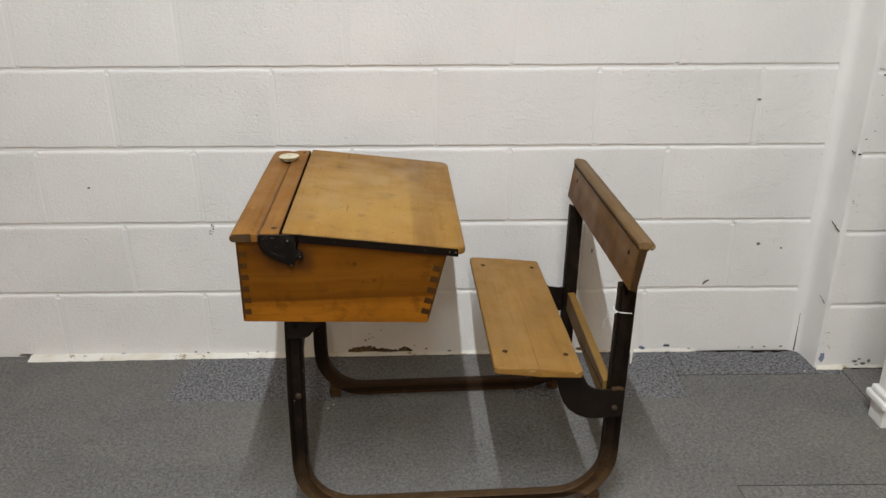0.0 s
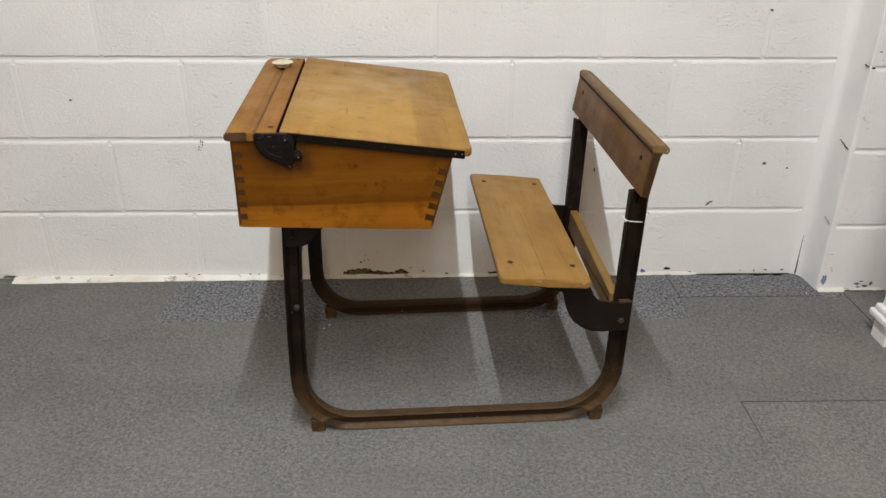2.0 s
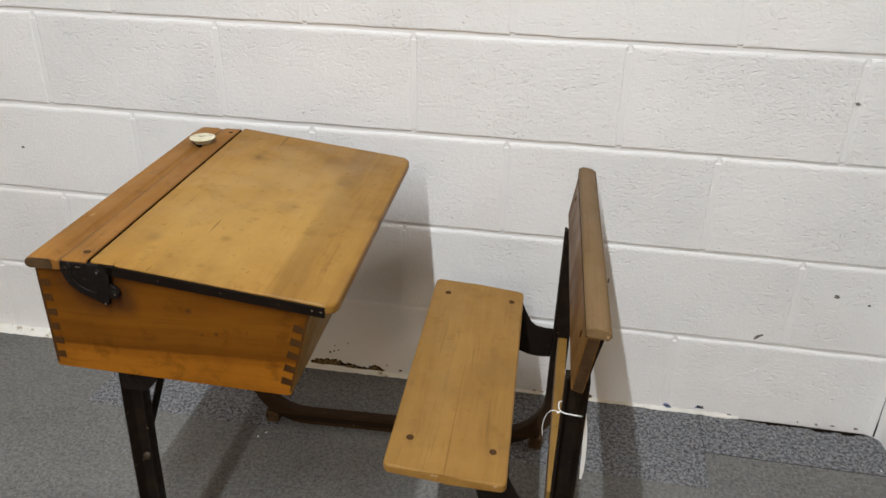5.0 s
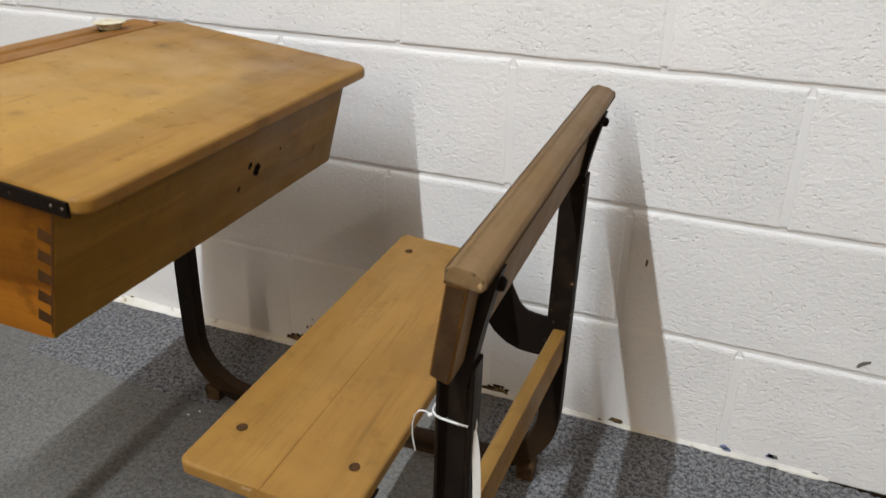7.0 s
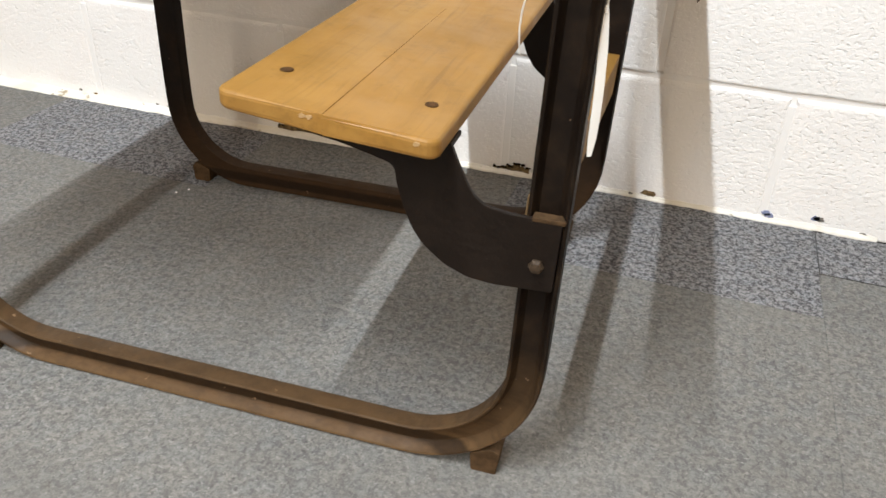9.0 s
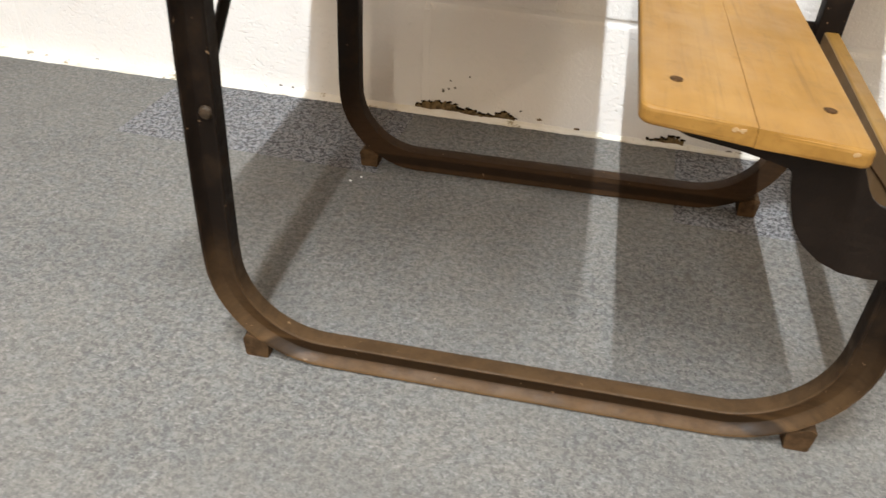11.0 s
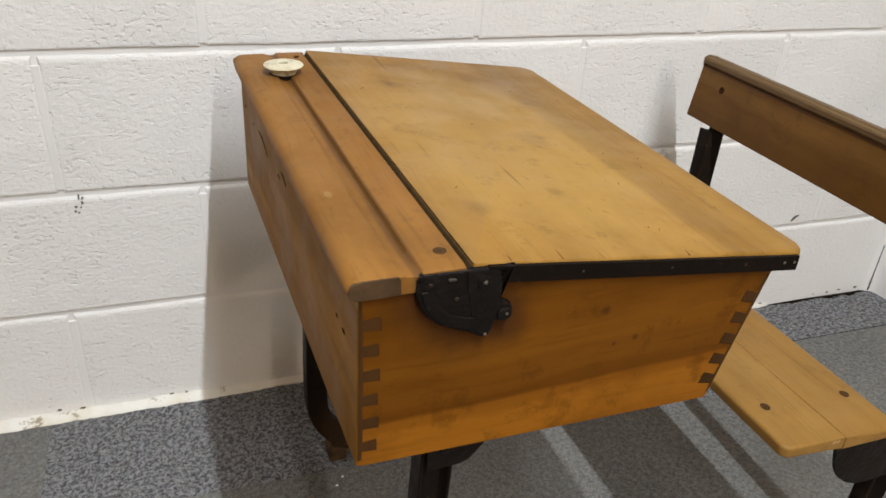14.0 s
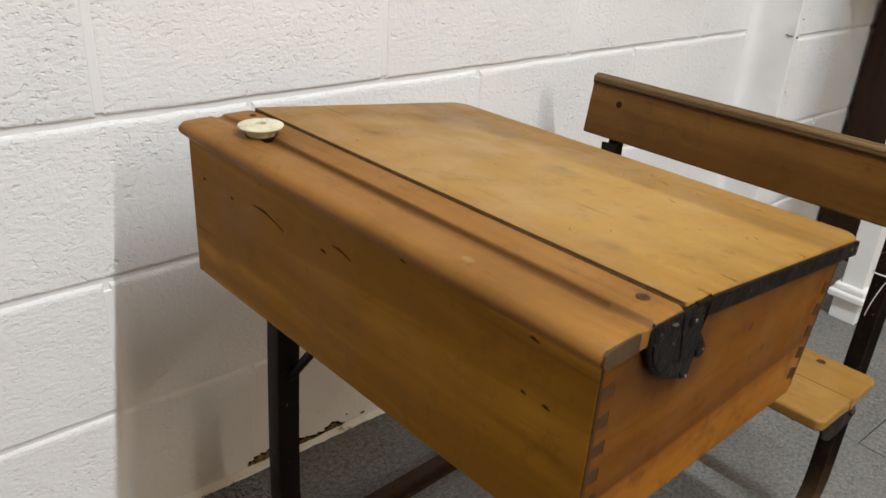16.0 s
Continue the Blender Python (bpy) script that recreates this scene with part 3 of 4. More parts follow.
        part("dovetail_gap", prism([(e - 0.0205, z - 0.0034), (e - 0.0040, z - 0.0076), (e - 0.0040, z - 0.0072), (e - 0.0204, z - 0.0030)], on_side, outer, skin + sign * 0.0001), M_CRACK_SHADE, panel)
    return panel


side_panel(-HALF, -HALF + 0.016)
side_panel(HALF - 0.016, HALF)
back_panel = part("back_panel", prism([(-0.4006, 0.5262), (-0.384, 0.5255), (-0.380, 0.697), (-0.3991, 0.697)], on_side, -HALF + 0.0006, HALF - 0.0006, 0.001), M_BACK, desk, "varnished pine back board with gouges")
front_panel = part("front_panel", prism([(-0.0505, 0.5107), (-0.0336, 0.5102), (0.0054, 0.6550), (-0.0115, 0.657)], on_side, -HALF + 0.0006, HALF - 0.0006, 0.001), M_FRONT, desk, "varnished pine front board with knot holes")

for v0, v1, z in ((0.264, 0.256, 0.655), (0.201, 0.195, 0.652), (0.155, 0.095, 0.659), (0.030, 0.020, 0.656), (0.011, -0.018, 0.667), (-0.086, -0.094, 0.692), (-0.230, -0.240, 0.689), (-0.228, -0.234, 0.641), (-0.249, -0.257, 0.640)):
    drop = 0.15 * (v0 - v1)
    pts = [(v0, z), (0.6 * v0 + 0.4 * v1, z + 0.0013), (v1, z - drop), (0.5 * v0 + 0.5 * v1, z - 0.0014)]
    part("gouge", prism(pts, lambda a, b, d: (back_u(b) + d, a, b), -0.0013, 0.002), M_GOUGE, back_panel, "dark gouge in the varnish")
for k, (v, z, r) in enumerate(((0.061, 0.574, 0.0115), (0.043, 0.586, 0.0060), (0.022, 0.559, 0.0045), (0.119, 0.587, 0.0025))):
    part("knot_hole", blob((0, 0, 0), r * 1.5, r * 1.8, 0.0012, 500 + k, lambda a, b, d, v=v, z=z: (front_u(z + b) - d, v + a, z + b)), M_DARKHOLE, front_panel, "dark knot hole")
part("bottom_panel", prism([(-0.383, 0.5265), (-0.051, 0.5120), (-0.051, 0.5220), (-0.383, 0.5365)], on_side, -HALF + 0.0165, HALF - 0.0165), M_BACK, desk)

# back strip with pen groove and ink well hole
RAIL_U0, RAIL_U1, RAIL_T, RAIL_B = -0.4090, -0.3144, 0.7150, 0.6975
LID_U0, LID_U1, LID_Z0, LID_Z1, LID_T = -0.3083, 0.0425, 0.7145, 0.6714, 0.0165


def pen_rail():
    outline = []
    nose = [(RAIL_U0 + 0.006, RAIL_B), (RAIL_U0 + 0.002, RAIL_B + 0.002), (RAIL_U0, RAIL_B + 0.006)] + [(RAIL_U0 + 0.012 - 0.012 * math.cos(math.radians(a)), RAIL_T - 0.0105 + 0.0105 * math.sin(math.radians(a))) for a in (8, 24, 40, 56, 72, 90)]
    groove = [(-0.3680, RAIL_T), (-0.3668, RAIL_T - 0.0010), (-0.3650, RAIL_T - 0.0026), (-0.3615, RAIL_T - 0.0042), (-0.3575, RAIL_T - 0.0048), (-0.3540, RAIL_T - 0.0046), (-0.3522, RAIL_T - 0.0040), (-0.3508, RAIL_T - 0.0018), (-0.3496, RAIL_T - 0.0003), (-0.3480, RAIL_T), (-0.3400, RAIL_T)]
    bead = [(u, RAIL_T) for u, _ in groove]
    tail = [(RAIL_U1 - 0.001, RAIL_T - 0.0005), (RAIL_U1, RAIL_T - 0.002), (RAIL_U1, RAIL_B)]
    stations = [(-0.2985, 0.35), (-0.295, 0.35), (-0.262, 1.0), (-0.1, 1.0), (0.05, 1.0), (0.165, 1.0), (0.235, 1.0), (0.252, 0.9), (0.262, 0.55), (0.3, 0.55)]
    bm = bmesh.new()
    rings = []
    for v, deep in stations:
        mid = [(a[0], b[1] + (a[1] - b[1]) * deep) for a, b in zip(groove, bead)]
        inset = 0.002 if v in (-0.2985, 0.3) else 0.0
        rings.append([bm.verts.new((u + (inset if u < -0.36 else 0), v, z - (inset if z > 0.71 else 0))) for u, z in nose + mid + tail])
    count = len(rings[0])
    for a, b in zip(rings, rings[1:]):
        for i in range(count):
            j = (i + 1) % count
            bm.faces.new((a[i], a[j], b[j], b[i]))
    bm.faces.new(rings[0])
    bm.faces.new(rings[-1])
    return bm


rail = part("pen_rail", pen_rail(), M_RAIL, desk, "reddish-brown pine strip with a worn pen groove", smooth=True)
# no hole is cut: a flat dark disc paints its shade
part("well_hole", lathe([(0.0172, -0.006), (0.0172, 0.0004), (0.0, 0.0004)], (-0.357, 0.203, RAIL_T), 28), M_DARKHOLE, rail, "dark disc painting the shade of the ink well hole")
# brown strip that paints shade on the groove's steep side
part("groove_line", prism([(-0.3536, RAIL_T - 0.0060), (-0.3536, RAIL_T - 0.0042), (-0.3524, RAIL_T - 0.0034), (-0.3511, RAIL_T - 0.0015), (-0.3505, RAIL_T - 0.0060)], on_side, -0.262, 0.172), M_SCRATCH_SHADE, rail, "painted shade on the steep side of the pen groove")
end_outline = [(RAIL_U0 + 0.0068, RAIL_B + 0.0004), (RAIL_U0 + 0.0022, RAIL_B + 0.0030), (RAIL_U0 + 0.0008, RAIL_B + 0.0065), (RAIL_U0 + 0.0026, RAIL_T - 0.0052), (RAIL_U0 + 0.0060, RAIL_T - 0.0026), (RAIL_U0 + 0.012, RAIL_T - 0.0014), (-0.3690, RAIL_T - 0.0016), (-0.3675, RAIL_T - 0.0040), (-0.3672, RAIL_B + 0.0004)]
part("rail_end", prism(end_outline, on_side, -0.2995, -0.2960), M_RAIL_END, rail, "dark grey-brown end grain")
# dark plate and bar paint the shade inside the gap before the lid
part("rail_edge", prism([(RAIL_U1 - 0.0004, -0.2950), (RAIL_U1 + 0.0005, -0.2950), (RAIL_U1 + 0.0005, 0.2970), (RAIL_U1 - 0.0004, 0.2970)], on_top, RAIL_B, RAIL_T - 0.0022), M_CRACK_SHADE, rail, "dark plate painting the gap's shade on the front edge")
part("lid_gap", box(RAIL_U1 - 0.0005, LID_U0 + 0.0005, -0.2950, 0.2950, 0.6985, 0.7040), M_DARKHOLE, rail, "dark bar painting the shade in the gap before the lid")
for v, wide in ((-0.272, 0.0056), (0.272, 0.0038)):
    part("screw_plug", disc((-0.327, v, RAIL_T - 0.0002), (0, 0, 1), wide, 0.0008), M_DARK_SCREW, rail, "dark plugged screw")

# sloping lid
SLOPE = (LID_Z1 - LID_Z0) / (LID_U1 - LID_U0)


def lid_z(u):
    return LID_Z0 + (u - LID_U0) * SLOPE


def lid_board():
    shape = rounded([(LID_U0, -0.2965), (LID_U1, -0.2965), (LID_U1, 0.3015), (LID_U0, 0.3015)], [0.002, 0.020, 0.024, 0.002], 7)
    bm = bmesh.new()
    bm = prism(shape, lambda a, b, d: (a, b, lid_z(a) + d), -LID_T, 0.0)
    edges = [e for e in bm.edges if abs(e.verts[0].co.z - lid_z(e.verts[0].co.x) - e.verts[1].co.z + lid_z(e.verts[1].co.x)) < 1e-5
             and max(e.verts[0].co.x, e.verts[1].co.x) > LID_U0 + 0.004]
    bmesh.ops.bevel(bm, geom=edges, offset=0.0042, segments=4, affect="EDGES", profile=0.5)
    return bm


lid = part("lid", lid_board(), M_LID, desk, "sloping golden pine lid, worn and scratched", smooth=True)
part("lid_edge", prism([(LID_U0 + 0.0004, LID_Z0 - 0.0010), (LID_U0 - 0.0012, LID_Z0 - 0.0026), (LID_U0 - 0.0040, LID_Z0 - 0.0082), (LID_U0 - 0.0040, LID_Z0 - 0.0160), (LID_U0 + 0.0004, LID_Z0 - 0.0160)], on_side, -0.2950, 0.2970), M_GRIME, lid, "grimy worn rear edge")
strip_shape = [(-0.296, -0.0172), (0.0275, -0.0190), (0.0275, -0.0034), (-0.296, -0.0016)]
strip = part("edge_strip", prism([(u, lid_z(u) + z) for u, z in strip_shape], on_side, -0.3000, -0.2960, 0.0010), M_IRON_BLACK, lid, "black iron strip along the lid's end")
part("edge_strip", prism([(u, lid_z(u) + z) for u, z in strip_shape], on_side, 0.3010, 0.3050, 0.0010), M_IRON_BLACK, lid, "black iron strip along the lid's end")
for u in (0.0225, 0.010, -0.037, -0.12, -0.21):
    part("strip_screw", disc((u, -0.3000, lid_z(u) - 0.010), (0, -1, 0), 0.0016, 0.0006, 8), M_BRIGHT if u > -0.02 else M_SCREW, lid, "small worn screw head, some with a painted glint")
rng = random.Random(5)
for u, length in ((-0.275, 0.010), (-0.228, 0.016), (-0.10, 0.008)):
    skew = rng.uniform(-0.2, 0.2)
    w = 0.0005
    pts = [(u - w, -0.2955), (u + w, -0.2955), (u + skew * length + 0.0001, -0.2955 + length), (u + skew * length - 0.0001, -0.2955 + length)]
    part("crack", prism(pts, lambda a, b, d: (a, b, lid_z(a) + d), -0.004, 0.0003), M_SCRATCH_SHADE, lid, "short dark split in the wood")
for k in range(22):
    u, v = rng.uniform(-0.28, 0.02), rng.uniform(-0.25, 0.27)
    length, ang = rng.uniform(0.004, 0.010), rng.uniform(0.6, 1.5)
    du, dv = 0.5 * length * math.cos(ang), 0.5 * length * math.sin(ang)
    pts = [(u - du, v - dv), (u + 0.0004, v - 0.0003), (u + du, v + dv), (u - 0.0003, v + 0.0003)]
    part("scratch", prism(pts, lambda a, b, d: (a, b, lid_z(a) + d), -0.002, 0.0002), M_SCRATCH_SHADE, lid, "fine brown scratch")

# quadrant hinge on the near end
def hinge():
    corners = [(-0.3520, 0.7125), (-0.3556, 0.7080), (-0.3558, 0.6955), (-0.3515, 0.6825), (-0.3450, 0.6728), (-0.3340, 0.6630), (-0.3175, 0.6552), (-0.3040, 0.6485), (-0.2955, 0.6440), (-0.2905, 0.6480), (-0.2900, 0.6570), (-0.2820, 0.6585), (-0.2750, 0.6605), (-0.2710, 0.6665), (-0.2740, 0.6735), (-0.2820, 0.6790), (-0.2840, 0.6870), (-0.2760, 0.6975), (-0.2720, 0.7095)]
    return rounded(corners, [0.002, 0.006, 0.02, 0.03, 0.03, 0.03, 0.03, 0.02, 0.003, 0.002, 0.003, 0.006, 0.004, 0.004, 0.004, 0.004, 0.006, 0.006, 0.002], 4)


hinge_part = part("hinge", prism(hinge(), on_side, -0.3000, -0.2934, 0.0026, 3), M_HINGE, desk, "black iron quadrant hinge", smooth=True)
inner_arc = []
for k in range(9):
    a = math.radians(182 + k * 10.6)
    inner_arc.append((-0.303 + 0.0485 * math.cos(a), 0.6990 + 0.0430 * math.sin(a)))
for k in range(9):
    a = math.radians(267 - k * 10.6)
    inner_arc.append((-0.303 + 0.0375 * math.cos(a), 0.6990 + 0.0325 * math.sin(a)))
part("quadrant_rib", prism(inner_arc, on_side, -0.3016, -0.2988, 0.0014, 3), M_HINGE, hinge_part, smooth=True)
arm = rounded([(-0.316, 0.7100), (-0.286, 0.7075), (-0.283, 0.690), (-0.285, 0.668), (-0.291, 0.647), (-0.299, 0.646), (-0.306, 0.658), (-0.312, 0.690)], 0.005, 4)
part("hinge_arm", prism(arm, on_side, -0.3008, -0.2988, 0.0008, 2), M_HINGE, hinge_part, smooth=True)
for u, z, wide, high in ((-0.3440, 0.7030, 0.0078, 0.0022), (-0.2995, 0.6985, 0.0060, 0.0018), (-0.2790, 0.6650, 0.0064, 0.0016)):
    part("hinge_boss", disc((u, -0.2994 if u < -0.32 else -0.3008, z), (0, -1, 0), wide, high, 18), M_HINGE, hinge_part, "rounded boss", smooth=True)
# worn heads; the bright ones have a glint painted into their colour
for u, z, v, bright in ((-0.3445, 0.7035, -0.3012, 0), (-0.2990, 0.6990, -0.3022, 1), (-0.2775, 0.6655, -0.3020, 1), (-0.2950, 0.6480, -0.3010, 1), (-0.3215, 0.6860, -0.2996, 0)):
    part("screw", disc((u, v, z), (0, -1, 0), 0.0014 if z < 0.67 else 0.0019, 0.0010, 10, slot=z > 0.67), M_BRIGHT if bright else M_SCREW, hinge_part, "worn screw head, some with a painted glint")
# pale streak that paints a highlight on the worn plate
part("rubbed_edge", blob((0, 0, 0), 0.0070, 0.0016, 0.0009, 77, lambda a, b, d: (-0.3265 + a, -0.2996 - d, 0.7052 - 0.06 * a + b)), M_BRIGHT, hinge_part, "worn metal streak painted as a highlight")

# iron side frames, floor rail and both posts in one bent bar
SECTION = [(-0.0193, -0.011), (0.0137, -0.011), (0.0152, -0.008), (0.0152, 0.0112), (0.0138, 0.0126), (0.0118, 0.0122), (0.0090, 0.0045), (0.0067, 0.0020), (-0.0098, 0.0020), (-0.0126, 0.0042), (-0.0170, 0.0145), (-0.0190, 0.0155), (-0.0206, 0.0140), (-0.0208, -0.008)]


def frame_path(v):
    pts = [(-0.3060, 0.5160), (-0.3105, 0.42), (-0.3145, 0.32), (-0.3175, 0.22), (-0.3185, 0.150)]
    for k in range(1, 12):
        a = math.radians(180 + k * 90 / 12)
        pts.append((-0.203 + 0.1155 * math.cos(a), 0.138 + 0.1160 * math.sin(a)))
    pts += [(-0.203, 0.0220), (-0.05, 0.0220), (0.1, 0.0220), (0.250, 0.0220)]
    for k in range(1, 12):
        a = math.radians(270 + k * 90 / 12)
        pts.append((0.250 + 0.1225 * math.cos(a), 0.1445 + 0.1225 * math.sin(a)))
    pts += [(0.3725, 0.150), (0.3745, 0.25), (0.3768, 0.36), (0.3792, 0.47), (0.3812, 0.560)]
    return [(u, z, v) for u, z in pts]


def side_frame(side):
    v = side * 0.246
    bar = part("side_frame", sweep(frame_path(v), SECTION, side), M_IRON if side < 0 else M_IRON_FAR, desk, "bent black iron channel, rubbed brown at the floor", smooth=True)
    for u in (-0.288, 0.343):
        part("foot", prism(rounded([(u - 0.015, 0.0), (u + 0.014, 0.0), (u + 0.016, 0.024), (u - 0.010, 0.034), (u - 0.017, 0.026)] if u < 0 else [(u - 0.014, 0.0), (u + 0.013, 0.0), (u + 0.016, 0.030), (u + 0.006, 0.034), (u - 0.016, 0.024)], 0.003, 3), on_side, v - 0.0145, v + 0.0145, 0.0012), M_FOOT, bar, "small brown iron foot")
    part("rivet", disc((-0.3135, v + side * 0.0020, 0.318), (0, side, 0), 0.0075, 0.006, 16), M_RIVET, bar, "domed rivet rubbed pale")
    part("strap", sweep([(0.3875, 0.535, v), (0.3920, 0.560, v), (0.3990, 0.595, v), (0.4105, 0.643, v), (0.4125, 0.652, v)], [(-0.006, -0.011), (0.006, -0.011), (0.006, 0.011), (-0.006, 0.011)], side), M_IRON, bar, "flattened post end behind the backrest")
    part("strap_bolt", disc((0.4160, v, 0.638), (0.95, 0, -0.2), 0.0065, 0.006, 10), M_IRON_BLACK, bar, "dark bolt head")
    gusset = [(-0.3240, 0.5150), (-0.3225, 0.466), (-0.2890, 0.466), (-0.2790, 0.470), (-0.2685, 0.482), (-0.2580, 0.495), (-0.2430, 0.5065), (-0.2280, 0.5120)]
    plate = part("gusset", prism(gusset, on_side, v + side * 0.0127, v + side * 0.0170, 0.0008), M_IRON_PLATE, desk, "dark iron corner plate under the box")
    part("bolt", disc((-0.3060, v + side * 0.0170, 0.492), (0, side, 0), 0.006, 0.004, 10), M_IRON_PLATE, plate)
    part("mounting_flange", prism([(-0.324, 0.5150), (-0.217, 0.5115), (-0.217, 0.5225), (-0.324, 0.5260)], on_side, v - 0.012, v + 0.012, 0.001), M_IRON_PLATE, plate)
    part("brace", rod([(-0.312, v - side * 0.004, 0.350), (-0.305, v - side * 0.06, 0.425), (-0.297, v - side * 0.125, 0.522)], 0.0062), M_IRON, desk, "thin black diagonal brace rod", smooth=True)
    # seat bracket
    outline = rounded([(0.390, 0.2430), (0.392, 0.3125), (0.346, 0.3135), (0.3245, 0.3174), (0.3152, 0.3246), (0.3089, 0.3345), (0.3000, 0.3530), (0.2945, 0.3665), (0.118, 0.3845), (0.116, 0.3770), (0.151, 0.3620), (0.196, 0.3544), (0.224, 0.3476), (0.2435, 0.3420), (0.2465, 0.3242), (0.2529, 0.3028), (0.2597, 0.2854), (0.2712, 0.2684), (0.2907, 0.2525), (0.3129, 0.2429), (0.3371, 0.2405), (0.3602, 0.2415)],
                      [0.002, 0.002, 0.016, 0.014, 0.016, 0.02, 0.01, 0.001, 0.001, 0.004, 0.03, 0.03, 0.01, 0.010, 0.02, 0.05, 0.04, 0.03, 0.03, 0.03, 0.04, 0.05], 4)
    bracket = part("seat_bracket", prism(outline, on_side, v + side * 0.0127, v + side * 0.0175, 0.0008), M_IRON_PLATE, desk, "curved dark iron seat bracket")
    part("bolt", disc((0.3740, v + side * 0.0175, 0.2680), (0, side, 0), 0.0070, 0.006, 6), M_RIVET, bracket, "hexagonal bolt head rubbed pale")
    lip = sorted((v + side * 0.0065, v + side * 0.0178))
    part("clamp_lip", box(0.366, 0.3945, lip[0], lip[1], 0.3105, 0.3148, 0.001), M_FOOT, bracket, "rubbed brown edge")
    part("seat_flange", prism([(0.116, 0.3825), (0.294, 0.3650), (0.294, 0.3690), (0.116, 0.3868)], on_side, v - 0.013, v + 0.0175 if side > 0 else v + 0.013, 0.0005) if side > 0 else prism([(0.116, 0.3825), (0.294, 0.3650), (0.294, 0.3690), (0.116, 0.3868)], on_side, v - 0.0175, v + 0.013, 0.0005), M_IRON_PLATE, bracket)
    return bar


for side in (-1, 1):
    side_frame(side)

# bench seat
SEAT_SLOPE = -0.100


def seat_z(u):
    return 0.4035 + (u - 0.105) * SEAT_SLOPE


seat = None
for name, u0, u1, radii in (("seat", 0.102, 0.1971, [0.012, 0.0003, 0.0003, 0.012]), ("seat_board", 0.1972, 0.2925, [0.0003, 0.012, 0.012, 0.0003])):
    shape = rounded([(u0, -0.3015), (u1, -0.3005), (u1, 0.2870), (u0, 0.2870)], radii, 5)
    bm = prism(shape, lambda a, b, d: (a, b, seat_z(a) + d), -0.0175, 0.0)
    edges = [e for e in bm.edges if abs(e.verts[0].co.z - seat_z(e.verts[0].co.x) - e.verts[1].co.z + seat_z(e.verts[1].co.x)) < 1e-5
             and not (min(e.verts[0].co.x, e.verts[1].co.x) > 0.1955 and max(e.verts[0].co.x, e.verts[1].co.x) < 0.1990)]
    bmesh.ops.bevel(bm, geom=edges, offset=0.0045, segments=3, affect="EDGES", profile=0.5)
    made = part(name, bm, M_SEAT, seat or desk, "golden pine bench board with rounded edges" if seat is None else "")
    if seat is None:
        seat = made
for u, v in ((0.1331, -0.2317), (0.2661, -0.2317), (0.1335, 0.232), (0.2680, 0.236)):
    part("seat_screw", disc((u, v, seat_z(u) + 0.0001), (0, 0, 1), 0.0064, 0.0007, 14), M_DARK_SCREW, seat, "dark countersunk screw")
part("crack", prism([(0.1968, -0.3005), (0.1975, -0.3005), (0.1973, 0.045), (0.1971, 0.045)], lambda a, b, d: (a, b, seat_z(a) + d), -0.004, 0.0002), M_SCRATCH_SHADE, seat, "hairline crack along the joint")
for u, dv in ((0.1795, 0.003), (0.1855, 0.003), (0.2755, 0.003)):
    part("edge_chip", blob((u, -0.3012, seat_z(u) - 0.008 + dv), 0.0058, 0.0042, 0.0001, int(u * 9000)), M_BARE, seat, "pale chipped spot")

# backrest
backrest = part("backrest", prism([(0.3718, 0.5675), (0.3890, 0.5610), (0.4045, 0.6550), (0.3858, 0.6570)], on_side, -0.2930, 0.3070, 0.0022, 3), M_BACKREST, desk, "brown varnished pine backrest board")
cap_outline = rounded([(0.3850, 0.6575), (0.4140, 0.6525), (0.4192, 0.6570), (0.4186, 0.6645), (0.4090, 0.6700), (0.3930, 0.6728), (0.3846, 0.6690)], [0.002, 0.003, 0.004, 0.005, 0.012, 0.006, 0.004], 4)
part("cap", prism(cap_outline, on_side, -0.2945, 0.3085, 0.0025, 2), M_CAP, backrest, "rounded grey-brown top rail", smooth=True)
part("rear_face", prism([(0.3898, 0.5640), (0.4040, 0.6520), (0.4047, 0.6519), (0.3905, 0.5639)], on_side, -0.2900, 0.3040), M_CAP, backrest, "dull unvarnished rear face")
part("bead_line", prism([(0.3844, 0.6578), (0.3840, 0.6560), (0.3920, 0.6540), (0.3920, 0.6578)], on_side, -0.2925, 0.3065), M_CRACK_SHADE, backrest, "dark joint line under the top rail")
for v0, v1 in ((-0.2936, -0.2925), (0.3065, 0.3076)):
    part("end_grain", prism([(0.3742, 0.5690), (0.3880, 0.5637), (0.4022, 0.6530), (0.3872, 0.6545)], on_side, v0, v1), M_BACK_END, backrest, "dark end grain of the backrest")
part("cap_chip", disc((0.4150, -0.2940, 0.6590), (0.4, -0.9, 0), 0.0030, 0.0006, 9), M_BARE, backrest, "pale bare chip on the rail's corner")
for v in (-0.244, 0.244):
    part("bolt_end", disc((0.3815, v, 0.630), (-0.97, 0, 0.22), 0.006, 0.0006, 12), M_CRACK_SHADE, backrest)

# lower back board between the posts
def rear(a, b, d):
    """The rear board stands slightly askew between the posts."""
    return (a + 0.0068 + 0.036 * d, d, b - 0.013 * (d + 0.228))


lower = part("rear_board", prism([(0.3560, 0.258), (0.3740, 0.2575), (0.3760, 0.3145), (0.3575, 0.3150)], rear, -0.2280, 0.2365, 0.0022, 2), M_REAR, desk, "pale pine board joining the two posts")
# thin duller plate: the seat's shade put into the front face's colour
part("front_face", prism([(0.3548, 0.2600), (0.3562, 0.2600), (0.3577, 0.3138), (0.3563, 0.3138)], rear, -0.2275, 0.2360), M_CAP, lower, "front face with its shade painted in duller brown")
